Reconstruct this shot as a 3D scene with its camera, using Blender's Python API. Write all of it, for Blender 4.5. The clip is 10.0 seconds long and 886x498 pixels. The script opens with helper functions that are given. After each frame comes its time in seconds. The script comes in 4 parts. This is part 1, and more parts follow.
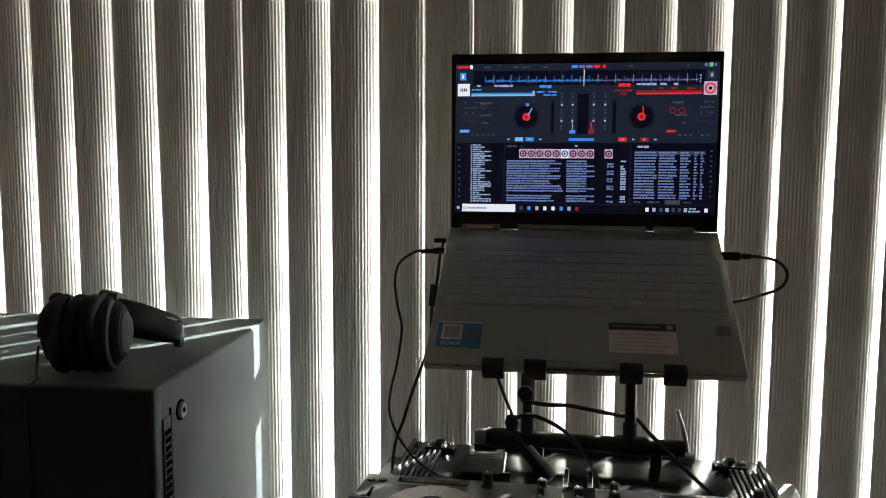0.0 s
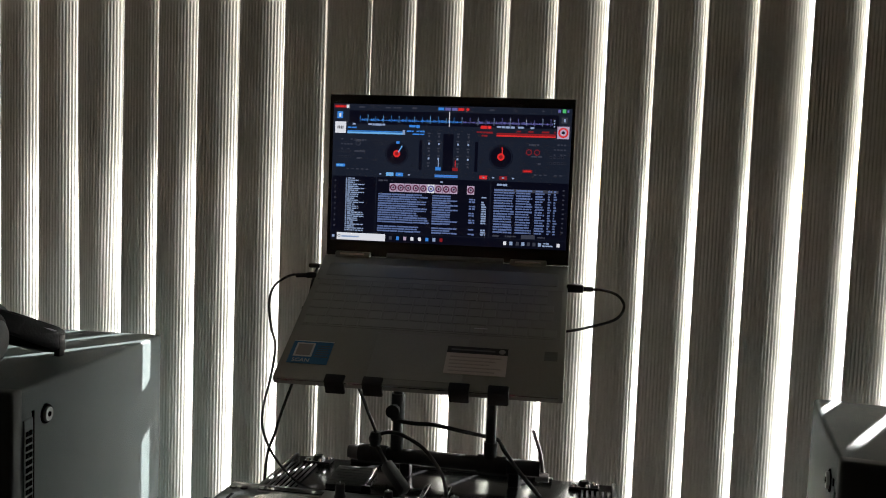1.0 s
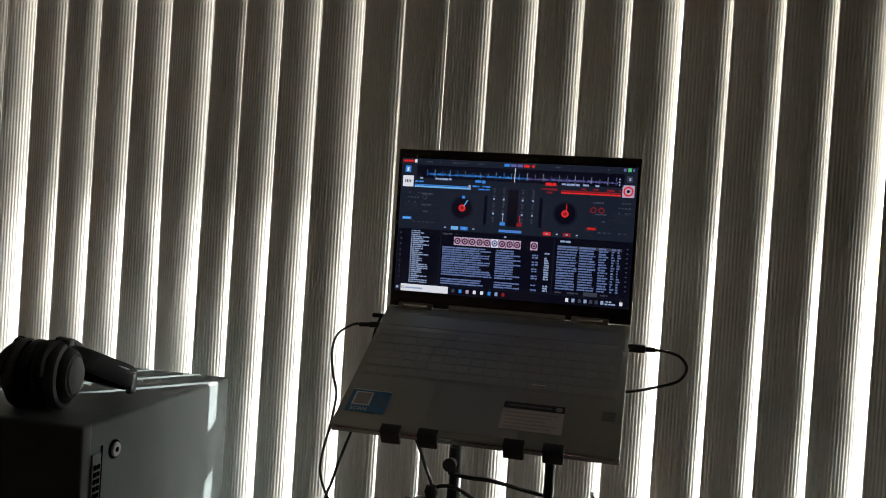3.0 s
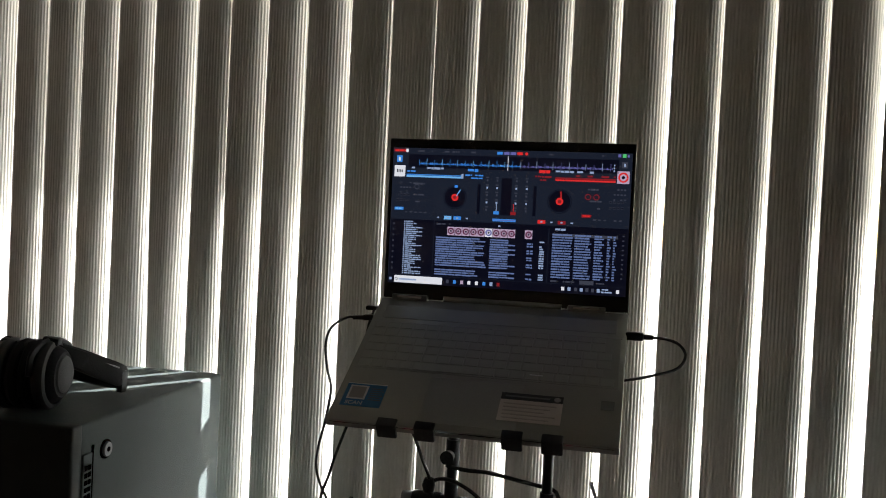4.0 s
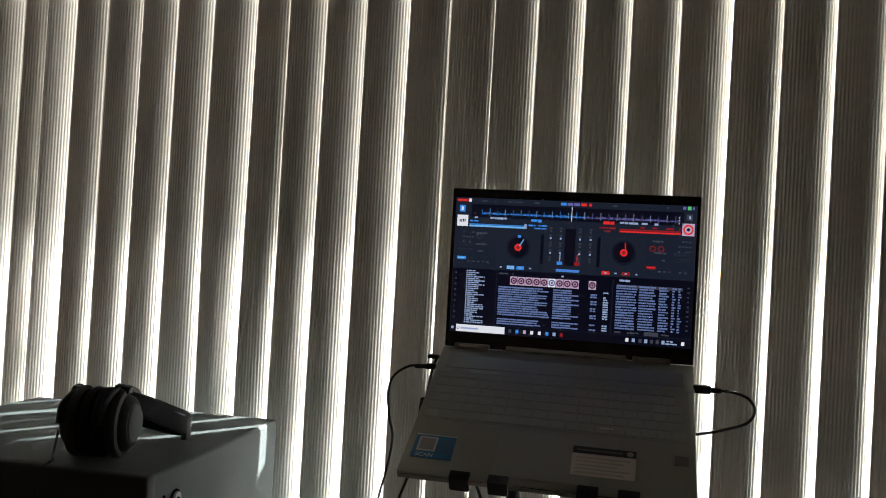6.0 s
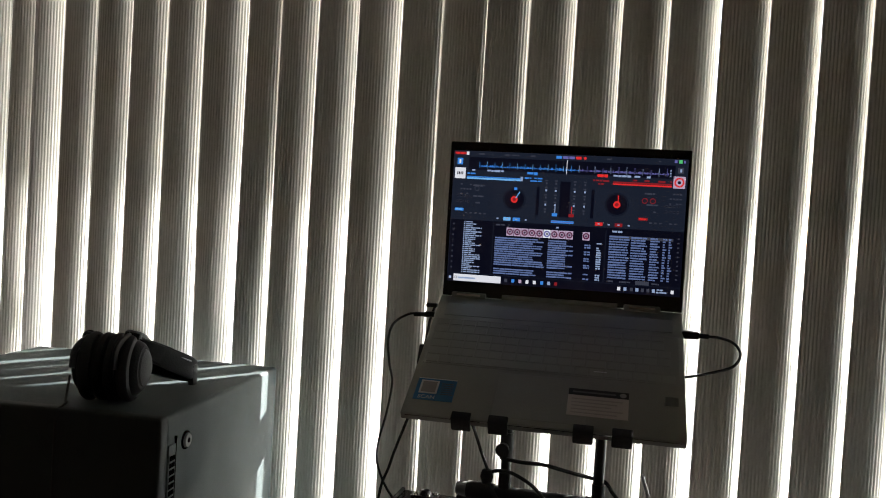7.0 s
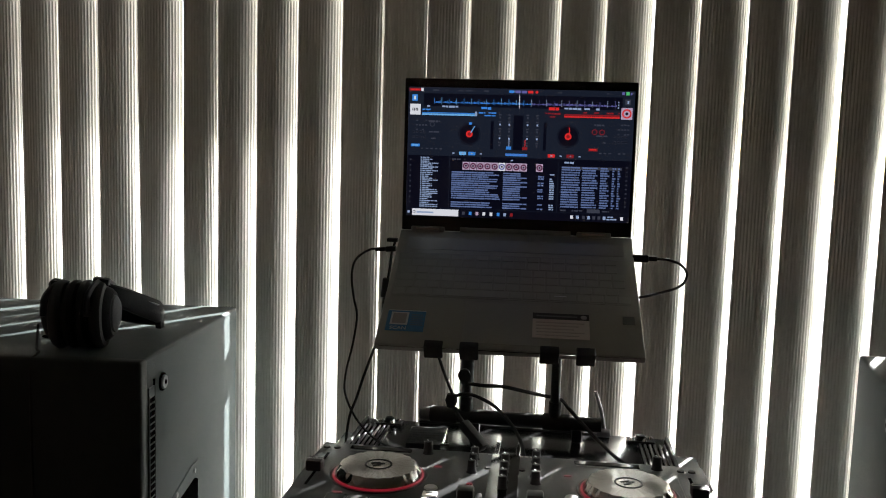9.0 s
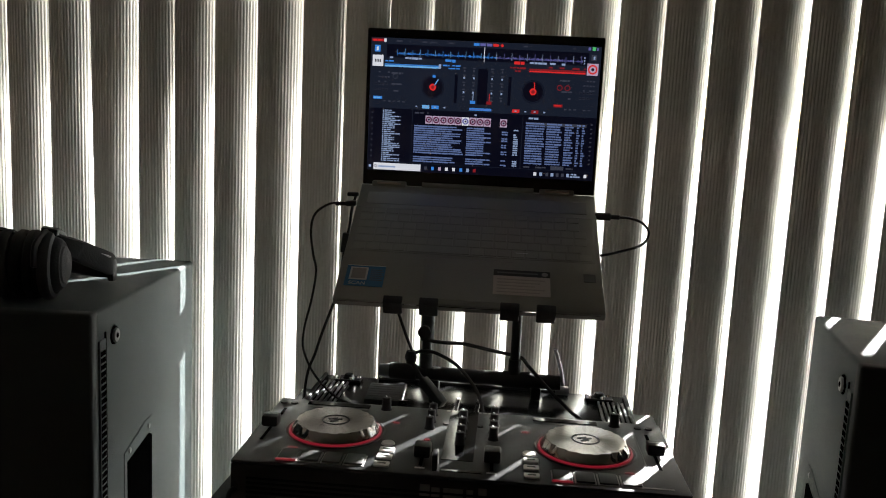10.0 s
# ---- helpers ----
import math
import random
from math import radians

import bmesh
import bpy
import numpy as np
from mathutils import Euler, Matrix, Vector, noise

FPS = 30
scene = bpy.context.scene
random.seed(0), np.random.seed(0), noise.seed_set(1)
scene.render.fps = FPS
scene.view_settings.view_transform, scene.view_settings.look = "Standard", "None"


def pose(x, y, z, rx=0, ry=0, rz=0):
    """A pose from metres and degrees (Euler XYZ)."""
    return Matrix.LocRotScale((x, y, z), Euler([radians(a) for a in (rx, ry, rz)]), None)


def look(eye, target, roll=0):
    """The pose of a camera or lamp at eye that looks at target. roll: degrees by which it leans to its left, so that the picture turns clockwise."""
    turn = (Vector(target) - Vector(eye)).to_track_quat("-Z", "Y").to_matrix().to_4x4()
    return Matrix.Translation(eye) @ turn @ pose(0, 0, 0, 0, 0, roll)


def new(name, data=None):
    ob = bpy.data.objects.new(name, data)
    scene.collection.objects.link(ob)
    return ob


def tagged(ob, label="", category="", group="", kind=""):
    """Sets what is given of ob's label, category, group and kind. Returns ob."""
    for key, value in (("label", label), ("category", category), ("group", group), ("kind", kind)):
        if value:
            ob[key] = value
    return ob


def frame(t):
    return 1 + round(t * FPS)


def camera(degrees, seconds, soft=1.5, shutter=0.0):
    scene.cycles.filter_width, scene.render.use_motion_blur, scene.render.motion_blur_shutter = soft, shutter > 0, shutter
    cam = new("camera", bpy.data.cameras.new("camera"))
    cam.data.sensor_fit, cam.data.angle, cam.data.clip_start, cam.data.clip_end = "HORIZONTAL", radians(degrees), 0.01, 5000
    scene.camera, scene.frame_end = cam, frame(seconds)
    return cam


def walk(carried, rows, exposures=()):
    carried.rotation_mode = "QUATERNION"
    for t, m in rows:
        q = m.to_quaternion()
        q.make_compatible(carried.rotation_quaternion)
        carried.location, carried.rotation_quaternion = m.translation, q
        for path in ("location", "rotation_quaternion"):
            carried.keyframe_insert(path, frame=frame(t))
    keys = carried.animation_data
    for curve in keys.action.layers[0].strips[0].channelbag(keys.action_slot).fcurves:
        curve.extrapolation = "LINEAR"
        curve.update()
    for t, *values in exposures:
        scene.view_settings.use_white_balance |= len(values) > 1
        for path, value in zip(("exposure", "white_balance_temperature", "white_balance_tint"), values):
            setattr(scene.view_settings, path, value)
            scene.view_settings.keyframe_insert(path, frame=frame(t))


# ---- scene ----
cam = camera(55.3, 10.0, soft=1.0)
METRES, EYE, TILT, LEAN, TURN = 0.751, 1.35, 0.0, 0.0, 10.3
ROWS = [
    (0.0, 0.0, 0.0, 0.0, 0.03, -6.15, -0.28),
    (0.5, 0.048, -0.0991, 0.0213, -1.76, -5.34, -1.1),
    (1.0, 0.2394, -0.1121, 0.0107, 0.04, -4.12, -2.16),
    (1.2, 0.3259, -0.0979, 0.0101, 2.1595, -5.064, -1.4176),
    (1.5, 0.4056, -0.0884, -0.003, 4.87, -5.13, -1.06),
    (1.8, 0.3864, -0.0937, 0.0216, 5.8137, -4.2541, -1.4706),
    (2.0, 0.3634, -0.0917, 0.0115, 6.68, -2.52, -2.33),
    (2.2, 0.334, -0.0995, 0.0196, 6.8645, -2.0444, -3.2371),
    (3.3, 0.2606, -0.1286, 0.0136, 4.9919, -0.6234, -3.7742),
    (3.5, 0.2717, -0.1221, 0.0157, 4.93, -1.03, -3.71),
    (4.0, 0.2619, -0.103, 0.0105, 4.75, -1.32, -2.77),
    (4.5, 0.2489, -0.0726, 0.0181, 4.54, -1.02, -2.93),
    (5.0, 0.2236, -0.088, 0.0236, 4.91, 0.81, -3.47),
    (5.2, 0.2096, -0.0973, 0.0449, 5.2269, 0.457, -3.5322),
    (6.3, 0.1386, -0.1319, 0.0222, 5.2238, 0.9976, -3.2331),
    (6.5, 0.1313, -0.1426, 0.0084, 5.12, -0.57, -3.79),
    (7.0, 0.1154, -0.1704, 0.0187, 3.64, -1.79, -3.4),
    (7.5, 0.0677, -0.192, 0.0266, 2.91, -2.24, -1.88),
    (8.0, 0.0293, -0.1954, 0.0195, 2.25, -2.42, -1.19),
    (8.5, 0.0296, -0.1962, 0.015, -0.71, -4.5, -1.56),
    (9.0, 0.0201, -0.2199, 0.0189, -2.46, -6.01, -1.71),
    (9.5, 0.0226, -0.2159, 0.0142, -3.91, -7.09, -2.32),
    (10.0, 0.0299, -0.1991, 0.0055, -4.69, -8.55, -2.81),
]
EXPOSURE = 3.0
walk(cam, [(t, pose(0, 0, EYE, TILT, LEAN, TURN) @ pose(METRES * x, METRES * y, METRES * z, 90 + pitch, roll, yaw)) for t, x, y, z, yaw, pitch, roll in ROWS],
     exposures=[(t, EXPOSURE + e) for t, e in ((0.0, 0.42), (0.7, 0.23), (2.0, 0.14), (4.0, 0.21), (5.2, 0.21), (6.5, 0.28), (8.0, 0.08), (10.0, 0.10))])

# ---- daylight ----
SUN_AZIMUTH, SUN_HEIGHT = 29.0, 27.0          # degrees to the right of +y, and above the horizon
world = bpy.data.worlds.new("daylight")
scene.world = world
world.use_nodes = True
wn = world.node_tree.nodes
sky = wn.new("ShaderNodeTexSky")
sky.sky_type = "NISHITA"
sky.sun_disc = False
sky.sun_elevation, sky.sun_rotation = radians(SUN_HEIGHT), radians(SUN_AZIMUTH)
world.node_tree.links.new(sky.outputs["Color"], wn["Background"].inputs["Color"])
wn["Background"].inputs["Strength"].default_value = 0.05
sun_data = bpy.data.lights.new("sun", "SUN")
sun_data.energy, sun_data.angle, sun_data.color = 5.0, radians(0.5), (1.0, 0.98, 0.95)
sun = new("sun", sun_data)
a, e = radians(SUN_AZIMUTH), radians(SUN_HEIGHT)
sun.matrix_world = look((0, 0, 0), (-math.sin(a) * math.cos(e), -math.cos(a) * math.cos(e), -math.sin(e)))
sun.location = (6, 10, 7)
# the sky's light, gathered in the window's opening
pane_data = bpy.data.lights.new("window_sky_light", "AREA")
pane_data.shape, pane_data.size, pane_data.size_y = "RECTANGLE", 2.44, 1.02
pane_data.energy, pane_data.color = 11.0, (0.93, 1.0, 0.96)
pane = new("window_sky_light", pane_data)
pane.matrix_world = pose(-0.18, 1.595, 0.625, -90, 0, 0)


# ---- materials ----
def material(name, colour, rough=0.5, metal=0.0, grain=0.0, grain_size=200.0, bump=0.0, bump_size=400.0, stain=0.0, coat=0.0,
             glow=None, glow_strength=0.0, spec=0.5, random_value=0.0):
    m = bpy.data.materials.new(name)
    m.use_nodes = True
    n, l = m.node_tree.nodes, m.node_tree.links
    b = n["Principled BSDF"]
    b.inputs["Roughness"].default_value, b.inputs["Metallic"].default_value = rough, metal
    b.inputs["Base Color"].default_value = (*colour, 1)
    b.inputs["Coat Weight"].default_value, b.inputs["Coat Roughness"].default_value = coat, 0.08
    b.inputs["Specular IOR Level"].default_value = spec
    if glow:
        b.inputs["Emission Color"].default_value = (*glow, 1)
        b.inputs["Emission Strength"].default_value = glow_strength
    if not (grain or stain or bump or random_value):
        return m
    co = n.new("ShaderNodeTexCoord")
    value = None
    for amount, size, detail in ((grain, grain_size, 3.0), (stain, 9.0, 5.0)):
        if amount:
            t = n.new("ShaderNodeTexNoise")
            t.inputs["Scale"].default_value, t.inputs["Detail"].default_value = size, detail
            l.new(co.outputs["Object"], t.inputs["Vector"])
            r = n.new("ShaderNodeMapRange")
            r.inputs["From Min"].default_value, r.inputs["From Max"].default_value = 0.3, 0.7
            r.inputs["To Min"].default_value, r.inputs["To Max"].default_value = 1 - amount, 1 + amount
            l.new(t.outputs["Fac"], r.inputs["Value"])
            if value is None:
                value = r.outputs["Result"]
            else:
                mul = n.new("ShaderNodeMath")
                mul.operation = "MULTIPLY"
                l.new(value, mul.inputs[0]), l.new(r.outputs["Result"], mul.inputs[1])
                value = mul.outputs[0]
    if random_value:
        info = n.new("ShaderNodeObjectInfo")
        r = n.new("ShaderNodeMapRange")
        r.inputs["To Min"].default_value, r.inputs["To Max"].default_value = 1 - random_value, 1 + random_value
        l.new(info.outputs["Random"], r.inputs["Value"])
        if value is None:
            value = r.outputs["Result"]
        else:
            mul = n.new("ShaderNodeMath")
            mul.operation = "MULTIPLY"
            l.new(value, mul.inputs[0]), l.new(r.outputs["Result"], mul.inputs[1])
            value = mul.outputs[0]
    if value is not None:
        hsv = n.new("ShaderNodeHueSaturation")
        hsv.inputs["Color"].default_value = (*colour, 1)
        l.new(value, hsv.inputs["Value"])
        l.new(hsv.outputs["Color"], b.inputs["Base Color"])
        r = n.new("ShaderNodeMath")
        r.operation, r.use_clamp = "MULTIPLY", True
        r.inputs[1].default_value = rough
        l.new(value, r.inputs[0])
        l.new(r.outputs[0], b.inputs["Roughness"])
    if bump:
        t = n.new("ShaderNodeTexNoise")
        t.inputs["Scale"].default_value, t.inputs["Detail"].default_value = bump_size, 2.0
        l.new(co.outputs["Object"], t.inputs["Vector"])
        k = n.new("ShaderNodeBump")
        k.inputs["Strength"].default_value, k.inputs["Distance"].default_value = bump, 0.001
        l.new(t.outputs["Fac"], k.inputs["Height"])
        l.new(k.outputs["Normal"], b.inputs["Normal"])
    return m


def slat_material():
    """White vinyl that lets a little warm light through."""
    m = material("slat_vinyl", (0.70, 0.69, 0.655), 0.5, grain=0.03, grain_size=60, stain=0.05, random_value=0.04)
    n, l = m.node_tree.nodes, m.node_tree.links
    tr = n.new("ShaderNodeBsdfTranslucent")
    tr.inputs["Color"].default_value = (0.65, 0.525, 0.48, 1)
    mix = n.new("ShaderNodeMixShader")
    mix.inputs["Fac"].default_value = 0.024
    l.new(n["Principled BSDF"].outputs["BSDF"], mix.inputs[1])
    l.new(tr.outputs["BSDF"], mix.inputs[2])
    l.new(mix.outputs["Shader"], n["Material Output"].inputs["Surface"])
    return m


def brushed_material():
    """Metal turned on a lathe: the brushing runs in rings."""
    m = material("brushed_aluminium", (0.50, 0.48, 0.46), 0.24, metal=1.0)
    n, l = m.node_tree.nodes, m.node_tree.links
    b = n["Principled BSDF"]
    tan = n.new("ShaderNodeTangent")
    tan.direction_type, tan.axis = "RADIAL", "Z"
    l.new(tan.outputs["Tangent"], b.inputs["Tangent"])
    b.inputs["Anisotropic"].default_value = 0.92
    b.inputs["Anisotropic Rotation"].default_value = 0.0
    # paler and darker rays round the hub: the fanned highlight, put into the base colour
    co, off, grad, noise, ramp, hsv = (n.new("ShaderNode" + k) for k in ("TexCoord", "VectorMath", "TexGradient", "TexNoise", "MapRange", "HueSaturation"))
    off.inputs[1].default_value = (-0.5, -0.5, 0.0)
    grad.gradient_type = "RADIAL"
    noise.noise_dimensions = "1D"
    noise.inputs["Scale"].default_value, noise.inputs["Detail"].default_value = 45.0, 3.0
    ramp.inputs["From Min"].default_value, ramp.inputs["From Max"].default_value = 0.3, 0.7
    ramp.inputs["To Min"].default_value, ramp.inputs["To Max"].default_value = 0.88, 1.14
    hsv.inputs["Color"].default_value = (0.50, 0.48, 0.46, 1)
    l.new(co.outputs["Generated"], off.inputs[0]), l.new(off.outputs[0], grad.inputs["Vector"])
    l.new(grad.outputs["Fac"], noise.inputs["W"]), l.new(noise.outputs["Fac"], ramp.inputs["Value"])
    l.new(ramp.outputs["Result"], hsv.inputs["Value"]), l.new(hsv.outputs["Color"], b.inputs["Base Color"])
    return m


GLOW = 0.5 ** (EXPOSURE + 0.1)


def lit(name, colour, strength=1.0):
    return material(name, (0.01, 0.01, 0.012), 0.35, glow=colour, glow_strength=0.75 * strength * GLOW)


MAT = dict(
    wall=material("wall_paint", (0.50, 0.40, 0.33), 0.7, stain=0.05, bump=0.15, bump_size=250),
    ceiling=material("ceiling_paint", (0.45, 0.42, 0.39), 0.8, bump=0.2, bump_size=150),
    floor=material("carpet", (0.16, 0.125, 0.10), 0.95, grain=0.25, grain_size=300, stain=0.12, bump=0.6, bump_size=500),
    ground=material("concrete_yard", (0.42, 0.41, 0.38), 0.9, grain=0.1, grain_size=30, stain=0.15),
    porch=material("porch_boards", (0.6, 0.6, 0.56), 0.7, stain=0.08),
    frame=material("window_frame", (0.78, 0.78, 0.76), 0.4, stain=0.03),
    slat=slat_material(),
    rail=material("headrail", (0.75, 0.74, 0.72), 0.35),
    cabinet=material("textured_black_paint", (0.038, 0.0515, 0.0515), 0.56, spec=0.22, grain=0.18, grain_size=350, stain=0.12, bump=0.5, bump_size=700),
    grille=material("black_grille", (0.018, 0.022, 0.022), 0.6, spec=0.25),
    # near-black without gloss: black parts, and the shade of holes and slots as colour
    void=material("black_and_recess_shade", (0.002, 0.002, 0.002), 1.0, spec=0.0),
    steel=material("dull_steel", (0.35, 0.35, 0.36), 0.35, metal=1.0, grain=0.1, grain_size=150),
    chrome=material("chrome", (0.75, 0.75, 0.76), 0.12, metal=1.0),
    black=material("black_plastic", (0.014, 0.014, 0.015), 0.42, spec=0.3, grain=0.1, grain_size=120),
    rubber=material("black_rubber", (0.012, 0.012, 0.012), 0.75, grain=0.15, grain_size=200),
    tube=material("black_powder_coat", (0.013, 0.013, 0.014), 0.42, spec=0.3, bump=0.2, bump_size=900),
    gloss=material("glossy_black_panel", (0.010, 0.010, 0.011), 0.09, spec=0.35),
    deck=material("controller_top", (0.013, 0.0145, 0.015), 0.42, spec=0.3, grain=0.08, grain_size=300, bump=0.12, bump_size=1500),
    silver=material("laptop_silver", (0.29, 0.295, 0.265), 0.45, metal=0.55, grain=0.04, grain_size=500, stain=0.04),
    key=material("silver_key", (0.31, 0.315, 0.285), 0.45, metal=0.55, random_value=0.05),
    bezel=material("screen_bezel", (0.008, 0.008, 0.009), 0.22),
    platter=brushed_material(),
    platter_side=material("turned_aluminium", (0.42, 0.39, 0.37), 0.16, metal=1.0),
    blue_sticker=material("blue_sticker", (0.03, 0.16, 0.36), 0.4, stain=0.05),
    white_sticker=material("white_sticker", (0.58, 0.52, 0.48), 0.5, stain=0.04),
    grey_print=material("grey_print", (0.30, 0.29, 0.28), 0.5),
    black_print=material("black_print", (0.015, 0.015, 0.016), 0.4),
    white_print=material("white_print", (0.62, 0.63, 0.64), 0.5),
    dim_print=material("dim_print", (0.13, 0.13, 0.13), 0.5),
    faint_print=material("faint_print", (0.44, 0.39, 0.36), 0.5),
    rib=material("dark_rib", (0.035, 0.035, 0.037), 0.55, spec=0.4),
    button=material("white_button", (0.62, 0.61, 0.59), 0.4),
    pad=material("rubber_pad", (0.016, 0.016, 0.017), 0.5),
    leather=material("headphone_pad", (0.011, 0.011, 0.012), 0.65, bump=0.3, bump_size=300, spec=0.18),
    fabric=material("dark_grey_fabric", (0.075, 0.078, 0.08), 0.8, grain=0.2, grain_size=600, bump=0.4, bump_size=900),
    rim=material("worn_grey_rim", (0.03, 0.031, 0.032), 0.6, spec=0.3, grain=0.2, grain_size=250),
    grey_plastic=material("grey_plastic", (0.16, 0.165, 0.17), 0.4),
    case=material("case_laminate", (0.014, 0.014, 0.015), 0.17, spec=0.2, bump=0.05, bump_size=500),
    table=material("table_top", (0.02, 0.02, 0.02), 0.5),
    red_ring=lit("red_ring", (0.95, 0.035, 0.08), 0.24),
    red_lamp=lit("red_lamp", (0.9, 0.03, 0.07), 0.20),
    screen=lit("screen_ground", (0.0115, 0.016, 0.030), 1.0),
    s_black=lit("screen_black", (0.0028, 0.0032, 0.0095), 1.0),
    s_navy=lit("screen_navy", (0.0125, 0.017, 0.031), 1.0),
    s_slate=lit("screen_slate", (0.05, 0.055, 0.08), 1.0),
    s_blue=lit("screen_blue", (0.05, 0.27, 0.82), 1.0),
    s_sky=lit("screen_sky_blue", (0.18, 0.5, 0.95), 1.0),
    s_red=lit("screen_red", (0.85, 0.03, 0.03), 1.0),
    s_dull_red=lit("screen_dull_red", (0.3, 0.015, 0.02), 1.0),
    s_pink=lit("screen_pink", (0.52, 0.40, 0.56), 1.0),
    s_plum=lit("screen_plum", (0.10, 0.015, 0.05), 1.0),
    s_white=lit("screen_white", (0.85, 0.87, 0.95), 1.0),
    s_text=lit("screen_text", (0.13, 0.19, 0.40), 1.0),
    s_pale=lit("screen_pale_text", (0.31, 0.41, 0.63), 1.0),
    s_violet=lit("screen_violet", (0.14, 0.14, 0.42), 1.0),
    s_green=lit("screen_green", (0.1, 0.6, 0.2), 1.0),
)


# ---- mesh helpers ----
def mesh_object(name, bm, mat, smooth=True):
    me = bpy.data.meshes.new(name)
    bmesh.ops.recalc_face_normals(bm, faces=bm.faces)
    bm.to_mesh(me)
    bm.free()
    if mat:
        me.materials.append(MAT[mat])
    if smooth:
        for p in me.polygons:
            p.use_smooth = True
        me.set_sharp_from_angle(angle=radians(35))
    return new(name, me)


def part(name, bm, mat, parent, label="", smooth=True):
    ob = mesh_object(name, bm, mat, smooth)
    ob.parent = parent
    return tagged(ob, label) if label else ob


def share(name, source, parent, m):
    ob = new(name, source.data)
    ob.parent = parent
    ob.matrix_local = m
    return ob


def thing(name, m, label, category, group="", kind=""):
    ob = new(name)
    ob.empty_display_size = 0.05
    ob.matrix_world = m
    return tagged(ob, label, category, group, kind)


def box(bm, x0, y0, z0, x1, y1, z1, bevel=0.0, segments=2, m=None):
    r = bmesh.ops.create_cube(bm, size=1)
    bmesh.ops.transform(bm, matrix=Matrix.Translation(((x0 + x1) / 2, (y0 + y1) / 2, (z0 + z1) / 2)) @ Matrix.Diagonal((x1 - x0, y1 - y0, z1 - z0, 1)), verts=r["verts"])
    verts = set(r["verts"])
    if bevel:
        edges = {ed for v in verts for ed in v.link_edges}
        out = bmesh.ops.bevel(bm, geom=list(edges), offset=bevel, segments=segments, affect="EDGES", profile=0.5)
        verts = {v for v in verts if v.is_valid} | set(out["verts"])
    if m is not None:
        bmesh.ops.transform(bm, matrix=m, verts=list(verts))
    return bm


def boxed(*args, **kw):
    return box(bmesh.new(), *args, **kw)


def rod(bm, p, q, r0, r1=None, n=16):
    """A tapered rod from p to q."""
    p, q = Vector(p), Vector(q)
    d = q - p
    m = Matrix.Translation((p + q) / 2) @ d.to_track_quat("Z", "Y").to_matrix().to_4x4()
    bmesh.ops.create_cone(bm, cap_ends=True, segments=n, radius1=r0, radius2=r0 if r1 is None else r1, depth=d.length, matrix=m)
    return bm


def lathe(profile, n=32, m=None):
    """A solid of revolution round z, from (radius, height) pairs."""
    bm = bmesh.new()
    rings = []
    for r, z in profile:
        if r < 1e-6:
            rings.append([bm.verts.new((0, 0, z))])
        else:
            rings.append([bm.verts.new((r * math.cos(2 * math.pi * i / n), r * math.sin(2 * math.pi * i / n), z)) for i in range(n)])
    for a, b in zip(rings, rings[1:]):
        for i in range(n):
            j = (i + 1) % n
            if len(a) == 1 and len(b) == 1:
                continue
            if len(a) == 1:
                bm.faces.new((a[0], b[i], b[j]))
            elif len(b) == 1:
                bm.faces.new((a[i], a[j], b[0]))
            else:
                bm.faces.new((a[i], a[j], b[j], b[i]))
    if m is not None:
        bmesh.ops.transform(bm, matrix=m, verts=bm.verts)
    return bm


def smooth_path(points, n=10):
    """Catmull-Rom through the points."""
    p = [Vector(v) for v in points]
    p = [2 * p[0] - p[1], *p, 2 * p[-1] - p[-2]]
    out = []
    for i in range(1, len(p) - 2):
        for k in range(n):
            t = k / n
            out.append(0.5 * (2 * p[i] + (p[i + 1] - p[i - 1]) * t + (2 * p[i - 1] - 5 * p[i] + 4 * p[i + 1] - p[i + 2]) * t * t
                              + (3 * p[i] - p[i - 1] - 3 * p[i + 1] + p[i + 2]) * t ** 3))
    out.append(p[-2])
    return out


def tube_mesh(points, r, sides=8, n=10, flat=1.0):
    """A round (or flattened) tube along a smooth path."""
    path = smooth_path(points, n)
    bm = bmesh.new()
    rings, up = [], Vector((0.13, 0.2, 0.97)).normalized()
    for i, c in enumerate(path):
        d = (path[min(i + 1, len(path) - 1)] - path[max(i - 1, 0)]).normalized()
        s = d.cross(up)
        if s.length < 1e-4:
            s = d.cross(Vector((1, 0, 0)))
        s.normalize()
        u = s.cross(d).normalized()
        up = u
        rings.append([bm.verts.new(c + r * (math.cos(2 * math.pi * k / sides) * s + flat * math.sin(2 * math.pi * k / sides) * u)) for k in range(sides)])
    for a, b in zip(rings, rings[1:]):
        for k in range(sides):
            j = (k + 1) % sides
            bm.faces.new((a[k], a[j], b[j], b[k]))
    bm.faces.new(rings[0][::-1]), bm.faces.new(rings[-1])
    return bm


def structure(name, bm, mat, label, category):
    return tagged(mesh_object(name, bm, mat, False), label, category, kind="structure")


# ---- the room and the window ----
X0, X1, Y0, YW, ZC = -2.7, 2.5, -2.6, 1.46, 2.45      # room; YW is the window wall's inner face
OX0, OX1, OZ0, OZ1 = -1.46, 1.10, 0.06, 2.12           # the opening
structure("floor", boxed(X0, Y0, -0.1, X1, YW, 0), "floor", "brown carpeted floor of the dim room", "floor")
structure("ceiling", boxed(X0, Y0, ZC, X1, YW, ZC + 0.1), "ceiling", "plain white ceiling of the dim room", "ceiling")
structure("wall_west", boxed(X0 - 0.12, Y0, 0, X0, YW, ZC), "wall", "plain painted side wall", "wall")
structure("wall_east", boxed(X1, Y0, 0, X1 + 0.12, YW, ZC), "wall", "plain painted side wall", "wall")
